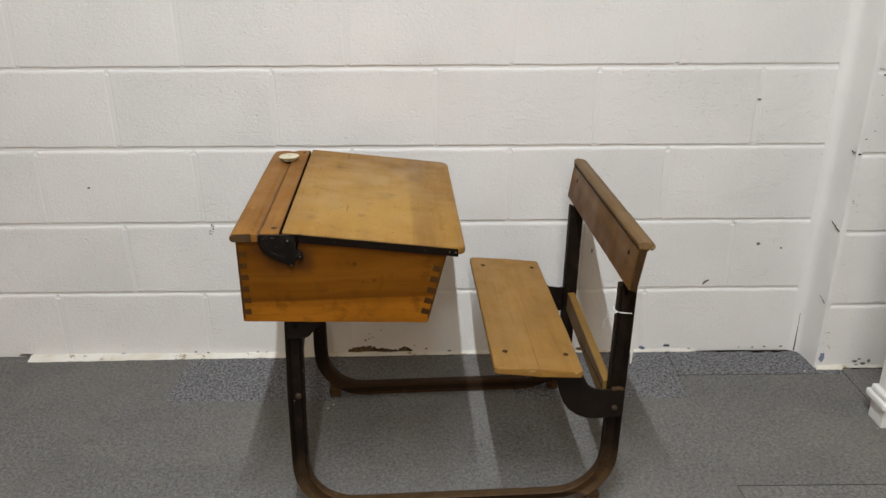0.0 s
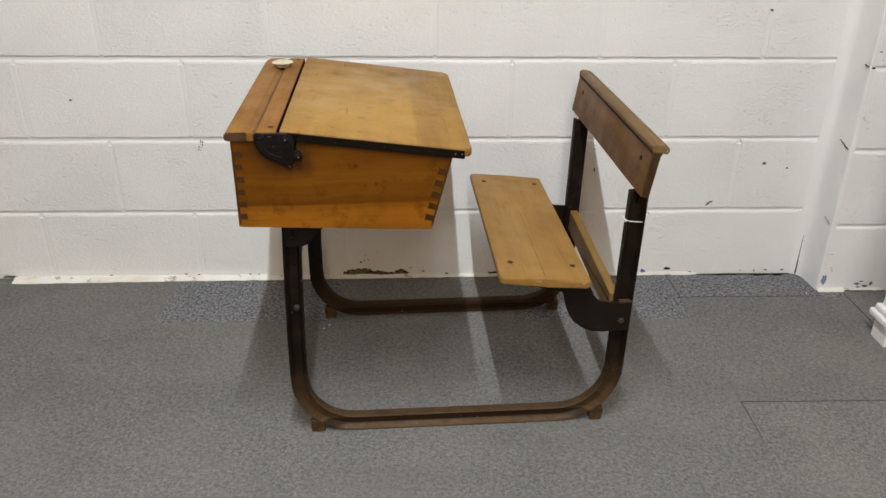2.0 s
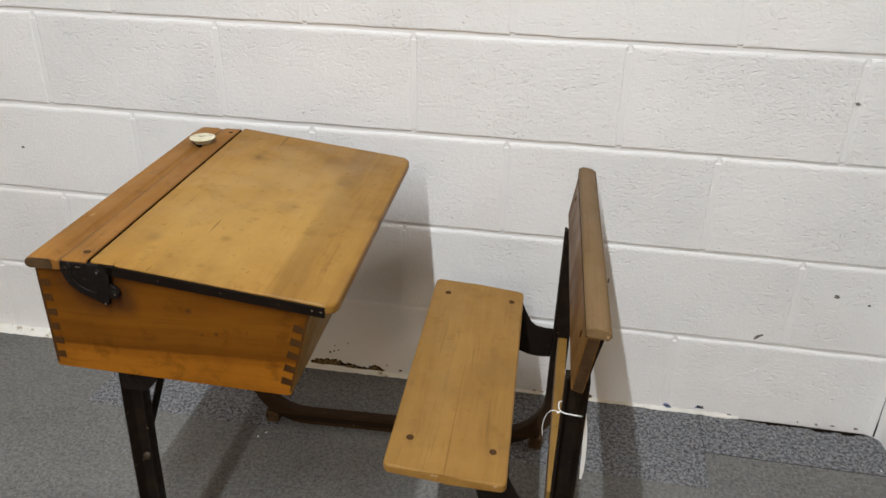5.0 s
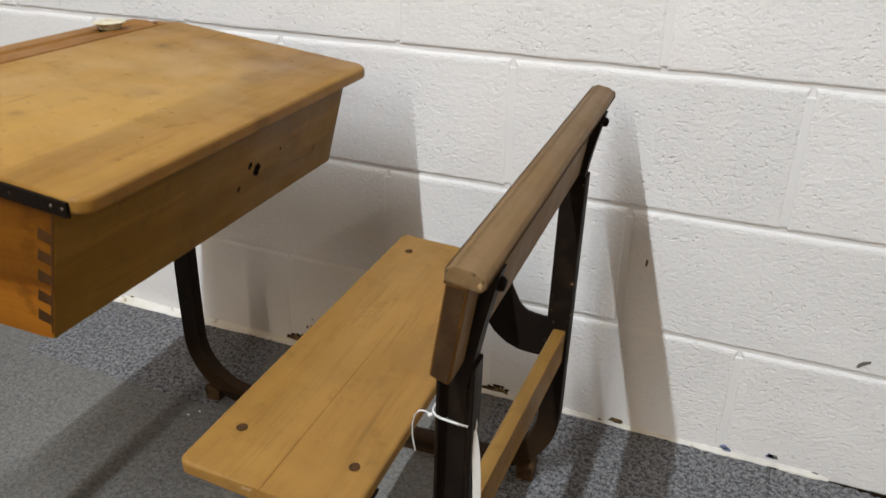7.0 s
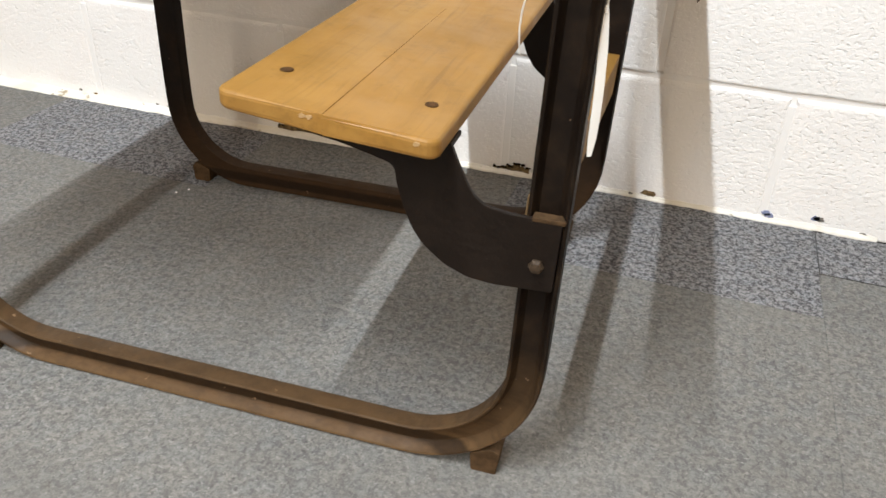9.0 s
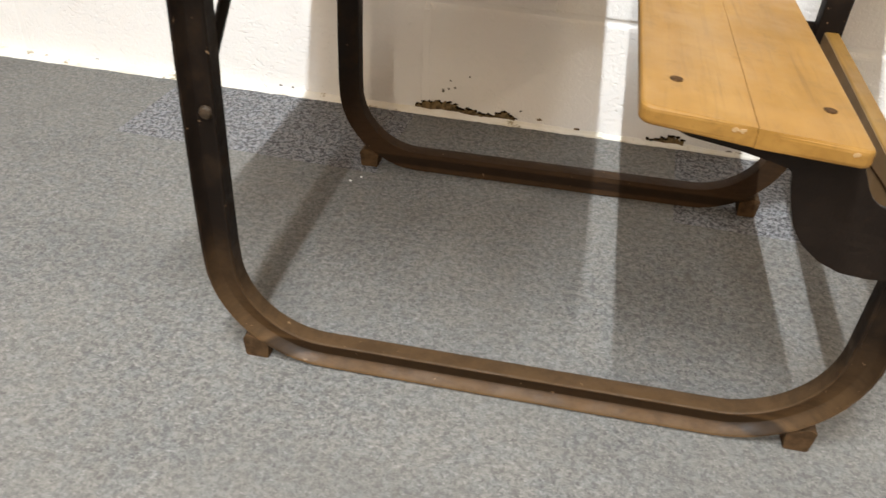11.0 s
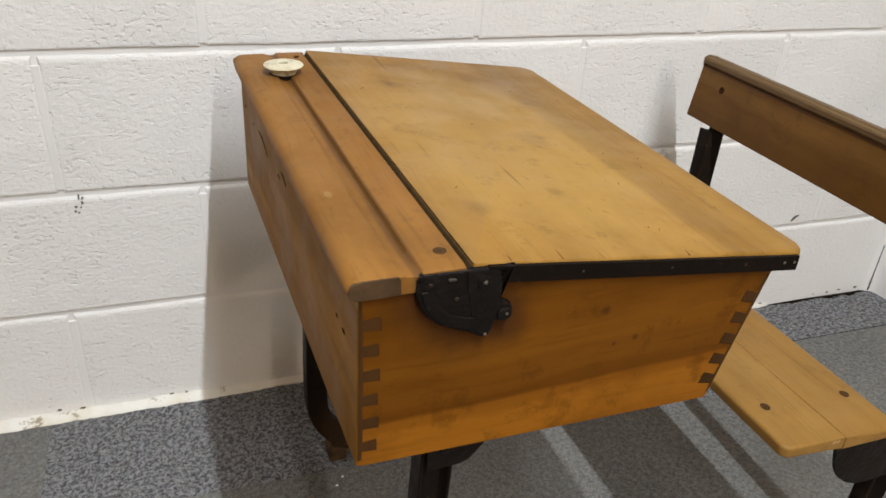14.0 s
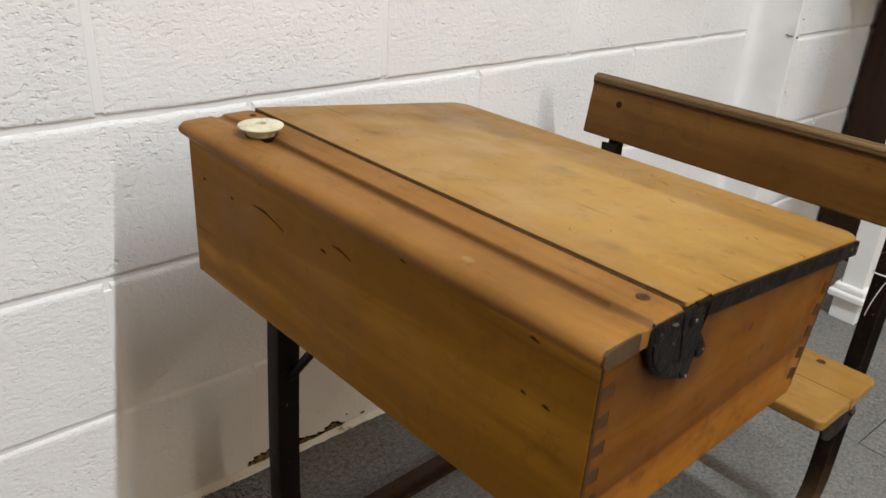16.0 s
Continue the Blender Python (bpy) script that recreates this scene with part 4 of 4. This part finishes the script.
# thin dark line slanting down along the front face
split = [(-0.2260, 0.2990), (-0.1700, 0.2945), (-0.0900, 0.2860), (0.0300, 0.2725), (0.0300, 0.2718), (-0.0900, 0.2840), (-0.1700, 0.2920), (-0.2260, 0.2955)]
part("split", prism(split, lambda a, b, d: rear(0.3547 + (b - 0.26) * 0.0285 + d, b, a), -0.0004, 0.0010), M_CRACK_SHADE, lower, "long dark slanting line along the board")

# ---- ink well ----
inkwell = part("ink_well", lathe([(0.0150, -0.010), (0.0168, 0.0040), (0.0190, 0.0130), (0.0218, 0.0178), (0.0288, 0.0210), (0.0300, 0.0220), (0.0296, 0.0230), (0.0280, 0.0236), (0.0235, 0.0240), (0.0150, 0.0252), (0.0085, 0.0256), (0.0072, 0.0248), (0.0070, 0.0150)], (0, 0, 0), 36), M_CERAMIC, None, smooth=True)
inkwell.matrix_basis = DESK @ pose(-0.357, 0.203, RAIL_T - 0.0118) @ Matrix.Diagonal((0.83, 0.83, 1, 1))
tagged(inkwell, "cream glazed ceramic ink well in its hole in the pen rail", "ink well")
part("ink_hole", lathe([(0.0071, 0.0215), (0.0, 0.0215)], (0, 0, 0), 24), plain("ink_stain", (0.16, 0.10, 0.04), 0.6), inkwell, "stained opening")

# ---- price tag on the rear post ----
tag = tagged(new("price_tag"), "blank white card price tag on white string tied round the post", "tag")
tag.matrix_basis = DESK
ring = []
for k in range(25):
    a = k * math.tau / 24
    ring.append((0.3800 + 0.0195 * math.copysign(abs(math.cos(a)) ** 0.5, math.cos(a)), -0.246 + 0.0138 * math.copysign(abs(math.sin(a)) ** 0.5, math.sin(a)), 0.4985 - 0.004 * math.cos(a)))
part("string", rod(ring, 0.0010, 6), M_STRING, tag, "white cotton string", smooth=True)
part("string_end", rod([(0.3605, -0.2580, 0.5000), (0.3550, -0.2590, 0.5030), (0.3490, -0.2580, 0.5010), (0.3440, -0.2560, 0.4930), (0.3405, -0.2530, 0.4800), (0.3390, -0.2500, 0.4650), (0.3395, -0.2480, 0.4530), (0.3405, -0.2470, 0.4440)], 0.0007, 6), M_STRING, tag, smooth=True)
part("knot", disc((0.3600, -0.2590, 0.5000), (-0.7, -0.7, 0), 0.0018, 0.0020, 8), M_STRING, tag, smooth=True)
part("hanging_string", rod([(0.3995, -0.246, 0.498), (0.4015, -0.250, 0.494), (0.4015, -0.255, 0.484)], 0.0009, 6), M_STRING, tag, smooth=True)
card = []
for k in range(9):
    f = k / 8
    card.append((0.4005 + 0.004 * math.sin(f * 2.2), 0.490 - 0.118 * f))
bm = bmesh.new()
rows = []
for k, (u, z) in enumerate(card):
    half = (0.0018, 0.0030, 0.0036, 0.0036, 0.0036, 0.0036, 0.0036, 0.0032, 0.0016)[k]
    du, dv = 0.85 * half, 0.52 * half
    rows.append([bm.verts.new((u - du, -0.254 - dv, z)), bm.verts.new((u + du, -0.254 + dv, z)), bm.verts.new((u + du + 0.0007, -0.254 + dv, z)), bm.verts.new((u - du + 0.0007, -0.254 - dv, z))])
for a, b in zip(rows, rows[1:]):
    for i in range(4):
        j = (i + 1) % 4
        bm.faces.new((a[i], a[j], b[j], b[i]))
bm.faces.new(rows[0])
bm.faces.new(rows[-1][::-1])
part("card", bm, M_CARD, tag, "blank white card")

# ---- things beyond the pier: white mantel leg and a dark cabinet ----
mantel = tagged(new("fireplace_surround"), "white gloss-painted wooden fireplace surround with moulded foot", "fireplace")
mantel.matrix_basis = pose(2.212, -0.418, 0)
part("plinth", box(0.0, 0.16, 0.0, 0.066, 0.0, 0.062, 0.003), M_GLOSS_WHITE, mantel)
part("moulding", box(-0.006, 0.166, -0.006, 0.072, 0.079, 0.099, 0.008, 4, box(-0.014, 0.174, -0.014, 0.080, 0.060, 0.081, 0.007, 4)), M_GLOSS_WHITE, mantel, "moulded ledge", smooth=True)
part("upright", box(0.006, 0.154, 0.006, 0.060, 0.097, 1.12, 0.003), M_GLOSS_WHITE, mantel)
part("shelf", box(-0.05, 1.35, -0.06, 0.10, 1.12, 1.16, 0.006), M_GLOSS_WHITE, mantel)
part("plinth", box(1.14, 1.30, 0.0, 0.066, 0.0, 0.062, 0.003), M_GLOSS_WHITE, mantel)
part("upright", box(1.146, 1.294, 0.006, 0.060, 0.062, 1.12, 0.003), M_GLOSS_WHITE, mantel)
part("frieze", box(0.154, 1.146, 0.012, 0.050, 0.88, 1.12, 0.003), M_GLOSS_WHITE, mantel)
cabinet = tagged(new("cabinet"), "dark brown stained wooden cabinet standing in shade against the pier", "cabinet")
cabinet.matrix_basis = pose(2.58, -0.335, 0)
part("body", box(0.0, 0.75, 0.012, 0.215, 0.0, 1.95, 0.004), M_DARK_WOOD, cabinet)
part("door", box(0.02, 0.73, 0.0, 0.011, 0.06, 1.91, 0.003), M_DARK_WOOD, cabinet)

# ---- small damage on the walls ----
def chip(x, z, w, h, material, seed, parent, y=0.0, depth=0.0012, label=""):
    return part("paint_chip", blob((x, y, z), w, h, depth, seed), material, parent, label)


def hollow(x0, x1, heights, seed):
    """A ragged hole where damp plaster fell away at the floor, with a dark torn fringe along its top."""
    r = random.Random(seed)
    count = int((x1 - x0) / 0.004)
    bm = bmesh.new()
    rows, tops = [], []
    for k in range(count + 1):
        f = k / count * (len(heights) - 1)
        i = min(int(f), len(heights) - 2)
        h = heights[i] + (heights[i + 1] - heights[i]) * (f - i)
        x = x0 + (x1 - x0) * k / count
        top, low = h + r.uniform(-0.0022, 0.0030), 0.0065 + r.uniform(-0.001, 0.002)
        top = max(top, low + 0.001)
        tops.append((x, top))
        rows.append([bm.verts.new((x, -0.0012, low)), bm.verts.new((x, -0.0012, top)), bm.verts.new((x, 0.002, top + 0.0005)), bm.verts.new((x, 0.002, low - 0.0005))])
    for a, b in zip(rows, rows[1:]):
        for i in range(3):
            bm.faces.new((a[i], a[i + 1], b[i + 1], b[i]))
    part("paint_chip", bm, M_CHIP, wall_back, "brown hole in the plaster at the floor")
    for k, (x, top) in enumerate(tops):
        if r.random() < 0.72:
            part("torn_edge", blob((x, -0.0013, top + r.uniform(-0.002, 0.002)), r.uniform(0.004, 0.010), r.uniform(0.0025, 0.0055), 0.0006, seed * 100 + k, count=12), M_DARKHOLE, wall_back)


hollow(0.745, 0.945, (0.013, 0.022, 0.026, 0.027, 0.020, 0.017, 0.014, 0.013, 0.026, 0.015), 5)
hollow(1.196, 1.262, (0.010, 0.016, 0.022, 0.015), 6)
for k, (x, z, w, h, m) in enumerate(((0.801, 0.050, 0.006, 0.008, M_GREY_CHIP), (0.812, 0.055, 0.005, 0.005, M_GREY_CHIP), (0.824, 0.059, 0.006, 0.004, M_GREY_CHIP), (0.815, 0.072, 0.004, 0.003, M_GREY_CHIP), (0.852, 0.085, 0.003, 0.004, M_GREY_CHIP), (0.955, 0.030, 0.004, 0.004, M_DARKHOLE), (0.992, 0.018, 0.010, 0.005, M_CHIP), (1.065, 0.010, 0.012, 0.005, M_CHIP), (1.477, 0.012, 0.030, 0.012, M_CHIP), (1.752, 0.022, 0.018, 0.010, M_GREY_CHIP))):
    chip(x, z, w, h, m, 40 + k, wall_back, label="small dark chip in the plaster")
for k, (dx, dz, w, h) in enumerate(((0.0, 0.012, 0.003, 0.009), (0.005, 0.010, 0.003, 0.004), (0.004, 0.002, 0.004, 0.006), (-0.006, -0.004, 0.005, 0.004), (0.001, -0.006, 0.003, 0.003), (-0.008, -0.012, 0.004, 0.004), (-0.003, -0.015, 0.003, 0.003))):
    chip(0.364 + dx, 0.427 + dz, w, h, M_GREY_CHIP, 60 + k, wall_back, label="small chip in the paint")
part("paint_chip", prism([(1.838, 0.2345), (1.841, 0.2330), (1.849, 0.2410), (1.857, 0.2465), (1.856, 0.2495), (1.846, 0.2465), (1.840, 0.2410)], on_side, -0.0012, 0.004), M_GREY_CHIP, wall_back, "slanting gouge in the paint")
for k, (x, z, w, h, m) in enumerate(((1.99, 0.366, 0.013, 0.010, M_GREY_CHIP), (2.06, 0.352, 0.006, 0.006, M_GREY_CHIP), (1.494, 0.348, 0.005, 0.014, M_GREY_CHIP), (0.023, 0.56, 0.009, 0.006, M_GREY_CHIP), (1.93, 0.80, 0.010, 0.005, M_GREY_CHIP))):
    chip(x, z, w, h, m, 70 + k, wall_back, label="small chip in the paint")
for k, (x, z) in enumerate(((1.747, 0.022), (1.671, 0.016), (1.676, 0.012))):
    chip(x, z, 0.015, 0.009, M_BLUE, 90 + k, wall_back, label="blue paint fleck")
chip(2.19, 0.035, 0.016, 0.034, M_BLUE, 97, wall_pier, PIL_Y, label="blue paint fleck")
for k, (x, z, w, h) in enumerate(((2.292, 0.022, 0.018, 0.008), (2.305, 0.030, 0.012, 0.006), (2.318, 0.014, 0.020, 0.008), (2.335, 0.024, 0.010, 0.012), (2.300, 0.010, 0.014, 0.005))):
    chip(x, z, w, h, M_GREY_CHIP, 480 + k, wall_pier, PIL_Y, label="grey chipped edge")
rng = random.Random(11)
for k in range(26):
    x = rng.uniform(-1.2, 2.12)
    chip(x, rng.uniform(0.005, 0.015), rng.uniform(0.004, 0.013), rng.uniform(0.003, 0.006), M_GREY_CHIP if k % 3 else M_CHIP, 200 + k, wall_back, label="small chip in the paint")


def bead(x0, x1, y, seed, wide):
    """Uneven run of paint where a wall meets the carpet; wide(x): how far it creeps out over the floor."""
    r = random.Random(seed)
    bm = bmesh.new()
    rows = []
    count = int((x1 - x0) / 0.011)
    h, d = 0.009, 0.0
    for k in range(count + 1):
        x = x0 + (x1 - x0) * k / count
        h = 0.6 * h + 0.4 * r.uniform(0.005, 0.013)
        d = 0.5 * d + 0.5 * r.uniform(-0.003, 0.003)
        w = max(wide(x) + d + r.uniform(-0.0008, 0.0008), 0.0015)
        rows.append([bm.verts.new((x, y + 0.006, h)), bm.verts.new((x, y - 0.15 * w, h)), bm.verts.new((x, y - 0.45 * w, h * 0.62)), bm.verts.new((x, y - 0.85 * w, h * 0.34)), bm.verts.new((x, y - w, -0.004))])
    for a, b in zip(rows, rows[1:]):
        for i in range(4):
            bm.faces.new((a[i], a[i + 1], b[i + 1], b[i]))
    return bm


def carpet_gap(x0, x1, y, depth, seed):
    """A dark ragged gap where the carpet stops short of the wall."""
    r = random.Random(seed)
    count = int((x1 - x0) / 0.007)
    xs = [x0 + (x1 - x0) * k / count for k in range(count + 1)]
    near = [(x, y - depth * r.uniform(0.1, 1.0) * math.sin(math.pi * min(max((x - x0) / (x1 - x0), 0.04), 0.96))) for x in xs]
    return prism([(x, y + 0.003) for x in xs] + near[::-1], on_top, -0.003, 0.0007)


for x0, x1, y, depth, seed in ((1.50, 1.62, 0.0, 0.006, 1), (1.72, 1.80, 0.0, 0.006, 2), (1.845, 2.00, -0.001, 0.010, 3), (1.98, 2.145, -0.002, 0.015, 4), (2.235, 2.42, PIL_Y - 0.002, 0.010, 5)):
    part("carpet_gap", carpet_gap(x0, x1, y, depth, seed), M_DARKHOLE, floor, "dark ragged gap at the carpet's edge")
chip(-0.272, 0.008, 0.05, 0.012, M_GREY_CHIP, 399, wall_back, label="dark gap where the paint edge ends")
part("paint_bead", bead(-0.257, 1.845, 0.0, 3, lambda x: max(0.036 - 0.0205 * (x + 0.25), 0.0035)), M_BEAD, wall_back, "uneven cream paint edge at the carpet")
part("paint_bead", bead(PIL_X + 0.004, 3.4, PIL_Y, 4, lambda x: 0.014 if x < 2.26 else 0.004), M_BEAD, wall_pier, "uneven cream paint edge at the carpet")
for k, (x, y) in enumerate(((0.733, -0.283), (0.72, -0.30), (2.137, -0.125))):
    crumb = part("crumb", blob((x, y, 0.0), 0.0042, 0.0022, 0.0, 300 + k, lambda a, b, d: (a, b, 0.0022 - d)), M_CARD, floor, "tiny white paper crumb")

# ---- carpet tiles ----
TILE = 0.5


def tile_mesh(name, w, d, material, seam):
    bm = box(-w / 2, w / 2, -d / 2, d / 2, -0.0058, 0.0, seam, 1)
    me = bpy.data.meshes.new(name)
    bm.to_mesh(me)
    bm.free()
    me.materials.append(material)
    return me


tiles = {}
for col in range(-7, 10):
    x0 = -0.25 + 0.5 * col
    edge = {1: -0.262, 3: -0.262, 4: -0.141}.get(col, -0.35)
    rough_first = col in (1, 3, 4)
    cuts = [0.0 if x0 < 2.1 else PIL_Y, edge] + [edge - TILE * k for k in range(1, 13)]
    for k, (a, b) in enumerate(zip(cuts, cuts[1:])):
        if b < ROOM_Y0 or x0 + 0.5 > ROOM_X1 or a - b < 0.02:
            continue
        m = M_CARPET_ROUGH if k == 0 and rough_first else M_CARPET
        seam = 0.0012 if col >= 4 else 0.0
        key = (round(a - b, 4), m.name, seam)
        if key not in tiles:
            tiles[key] = tile_mesh("carpet_tile", TILE - seam / 2, a - b - seam / 2, m, seam)
        same_mesh("carpet_tile", tiles[key], floor, pose(x0 + 0.25, (a + b) / 2, 0.0))

for x0, x1, y0, y1 in ((1.752, 2.60, -0.6414, -0.6404), (1.7510, 1.7520, -0.770, -0.6404), (1.752, 2.15, -0.1414, -0.1404), (1.7510, 1.7520, -0.150, -0.004), (2.2495, 2.2505, -0.300, -0.112)):
    part("carpet_seam", box(x0, x1, y0, y1, -0.004, 0.0004), M_SEAM, floor, "dark seam between carpet tiles")

# ---- blocks ----
LENGTH, BED, PERP = 0.45, 0.0075, 0.007
# the lower edge of each course at x = 1, and how it runs off level
BACK_BEDS = [(0.0, 0.0), (0.2245, 0.0), (0.4480, -0.0018), (0.6755, -0.0036)] + [(0.6755 + 0.2245 * k, -0.003) for k in range(1, 10)]
PIER_BEDS = [(0.0, 0.0), (0.2165, 0.0), (0.4455, 0.0), (0.6730, 0.0)] + [(0.6730 + 0.2245 * k, 0.0) for k in range(1, 10)]


def block_mesh(name, w, h, seed, left=1.0):
    """A block face with a sharp lower arris, a washed-out upper one and slightly wavering edges."""
    r = random.Random(seed)
    count = max(2, int(w / 0.045))
    xs = [-w / 2 + w * k / count for k in range(count + 1)]
    low = [r.uniform(-0.0010, 0.0008) for _ in xs]
    high = [r.uniform(-0.0012, 0.0012) for _ in xs]
    bm = bmesh.new()
    rings = []
    for dx, d0, d1, y in ((0, 0.0, 0.0, 0.0075), (0.0, 0.0, 0.0002, 0.0045), (0.0016, 0.0006, 0.0030, 0.0022), (0.0034, 0.0016, 0.0058, 0.0007), (0.0070, 0.0042, 0.0100, 0.0)):
        ring = []
        for k, x in enumerate(xs):
            ring.append((x + (dx * left if k == 0 else -dx if k == count else 0), y, -h / 2 + d0 + low[k]))
        for k in range(count, -1, -1):
            ring.append((xs[k] + (dx * left if k == 0 else -dx if k == count else 0), y, h / 2 - d1 + high[k]))
        rings.append([bm.verts.new(p) for p in ring])
    total = len(rings[0])
    for a, b in zip(rings, rings[1:]):
        for i in range(total):
            j = (i + 1) % total
            bm.faces.new((a[i], a[j], b[j], b[i]))
    bm.faces.new(rings[-1])
    bmesh.ops.recalc_face_normals(bm, faces=bm.faces)
    me = bpy.data.meshes.new(name)
    bm.to_mesh(me)
    bm.free()
    me.materials.append(M_BLOCK)
    return me


def course(parent, x0, x1, y, beds, i, first, shapes, flush=False):
    """One course of blocks; first: the place of one upright joint. Short pieces end the course."""
    (z, lean), (top, _) = beds[i], beds[i + 1]
    k = math.ceil((x0 - first) / LENGTH - 1e-6)
    joints = []
    while first + k * LENGTH < x1 - 0.06:
        j = first + k * LENGTH
        if j > x0 + 0.06:
            joints.append(j)
        k += 1
    ends = [x0 - PERP / 2] + joints + [x1 + PERP / 2]
    high = round(top - z - BED, 4)
    for n, (a, b) in enumerate(zip(ends, ends[1:])):
        w = round(b - a - PERP, 4)
        key = (w, high, flush and n == 0, (n + i) % 3)
        if key not in shapes:
            shapes[key] = block_mesh("block", w, high, len(shapes), 0.0 if key[2] else 1.0)
        mid = (a + b) / 2
        same_mesh("block", shapes[key], parent, pose(mid, y, z + lean * (mid - 1.0) + high / 2, 0, -math.degrees(lean), 0))
    return [(j, z + lean * (j - 1.0) + 0.004, z + lean * (j - 1.0) + high - 0.0135) for j in joints]


rng = random.Random(17)
shapes = {}
FIRST = [1.665, 1.906, 1.690, 1.930, 1.69, 1.93]
bm = bmesh.new()
for i in range(12):
    f = FIRST[i] if i < len(FIRST) else FIRST[4 + i % 2]
    for j, z0, z1 in course(wall_back, ROOM_X0, PIL_X, 0.0, BACK_BEDS, i, f, shapes):
        proud = 0.0003 + 0.0014 * rng.random() ** (1 if i > 2 else 3)
        box(j - PERP / 2 - 0.0034, j + PERP / 2 + 0.0034, proud, 0.007, z0, z1, 0.0020, 2, bm)
part("joint_filling", bm, M_MORTAR, wall_back)
bm = bmesh.new()
for i in range(12):
    for j, z0, z1 in course(wall_pier, PIL_X + 0.016, 4.4, PIL_Y, PIER_BEDS, i, 2.62 + 0.225 * (i % 2), shapes, True):
        box(j - PERP / 2 - 0.0034, j + PERP / 2 + 0.0034, PIL_Y + 0.0006, PIL_Y + 0.007, z0, z1, 0.0020, 2, bm)
part("joint_filling", bm, M_MORTAR, wall_pier)
# the pier's return face, plastered over and painted, with rounded corners
corner = [(PIL_X + 0.0175, PIL_Y + 0.0004)]
for k in range(7):
    a = math.radians(90 - 15 * k)
    corner.append((PIL_X + 0.0065 - 0.0035 * math.cos(a), PIL_Y + 0.0039 - 0.0035 * math.sin(a)))
corner = [corner[0]] + sorted(corner[1:], key=lambda p: p[1])
corner += [(PIL_X + 0.001, -0.066), (PIL_X - 0.001, -0.036), (PIL_X - 0.004, -0.020), (PIL_X - 0.009, -0.010), (PIL_X - 0.017, -0.0042), (PIL_X - 0.026, -0.0014), (PIL_X - 0.034, -0.0003), (PIL_X - 0.036, 0.006), (PIL_X + 0.0175, 0.006)]
bm = bmesh.new()
rng = random.Random(21)
rings = []
for i in range(151):
    z = -0.004 + 3.0 * i / 150
    rings.append([bm.verts.new((x + rng.uniform(-0.0007, 0.0007), y + (rng.uniform(-0.0006, 0.0006) if -0.09 < y < -0.005 else 0), z)) for x, y in corner])
for a, b in zip(rings, rings[1:]):
    for i in range(len(corner)):
        j = (i + 1) % len(corner)
        bm.faces.new((a[i], a[j], b[j], b[i]))
part("return_face", bm, M_SMOOTH, wall_pier, "smooth painted return of the pier", smooth=True)
chip(PIL_X + 0.012, 0.6690, 0.010, 0.005, M_DARKHOLE, 402, wall_pier, PIL_Y + 0.0006, label="small dark hole at a joint")


def crack(points, width, seed):
    """A thin, wavering dark crack on the pier's return face, through points (y, z)."""
    r = random.Random(seed)
    line = []
    for (y0, z0), (y1, z1) in zip(points, points[1:]):
        line += [(y0 + (y1 - y0) * k / 6, z0 + (z1 - z0) * k / 6 + r.uniform(-0.0012, 0.0012)) for k in range(6)]
    line.append(points[-1])
    half = [width * r.uniform(0.2, 0.45) for _ in line]
    edge = [(y, z + h) for (y, z), h in zip(line, half)] + [(y, z - h) for (y, z), h in reversed(list(zip(line, half)))]
    return prism(edge, lambda a, b, d: (PIL_X + d, a, b), -0.0012, 0.004)


part("crack", crack([(-0.052, 0.4560), (-0.072, 0.4500), (-0.099, 0.4420)], 0.0020, 1), M_CRACK_SHADE, wall_pier, "thin dark crack at a joint")
part("crack", crack([(-0.084, 0.6725), (-0.100, 0.6710)], 0.0016, 2), M_CRACK_SHADE, wall_pier, "thin dark crack at a joint")
part("crack", crack([(-0.066, 0.2260), (-0.099, 0.2150)], 0.0012, 3), M_FAINT, wall_pier, "thin dark crack at a joint")
part("crack", prism([(2.1515, 0.003), (2.1570, 0.003), (2.1550, 0.030), (2.1540, 0.070), (2.1535, 0.135), (2.1528, 0.070), (2.1522, 0.030)], on_side, -0.0060, 0.004), M_DARKHOLE, wall_pier, "upright crack where wall and pier meet")
rng = random.Random(31)
for k in range(26):
    z = rng.choice((0.07, 0.15, 0.41, 0.55, 0.69, 0.72, 0.86)) + rng.uniform(-0.05, 0.05)
    chip(PIL_X + rng.uniform(0.012, 0.045), z, rng.uniform(0.003, 0.008), rng.uniform(0.002, 0.005), M_GREY_CHIP if k % 4 == 0 else M_CREAM, 430 + k, wall_pier, PIL_Y + 0.0004, 0.0008, "small pit at the pier's edge")
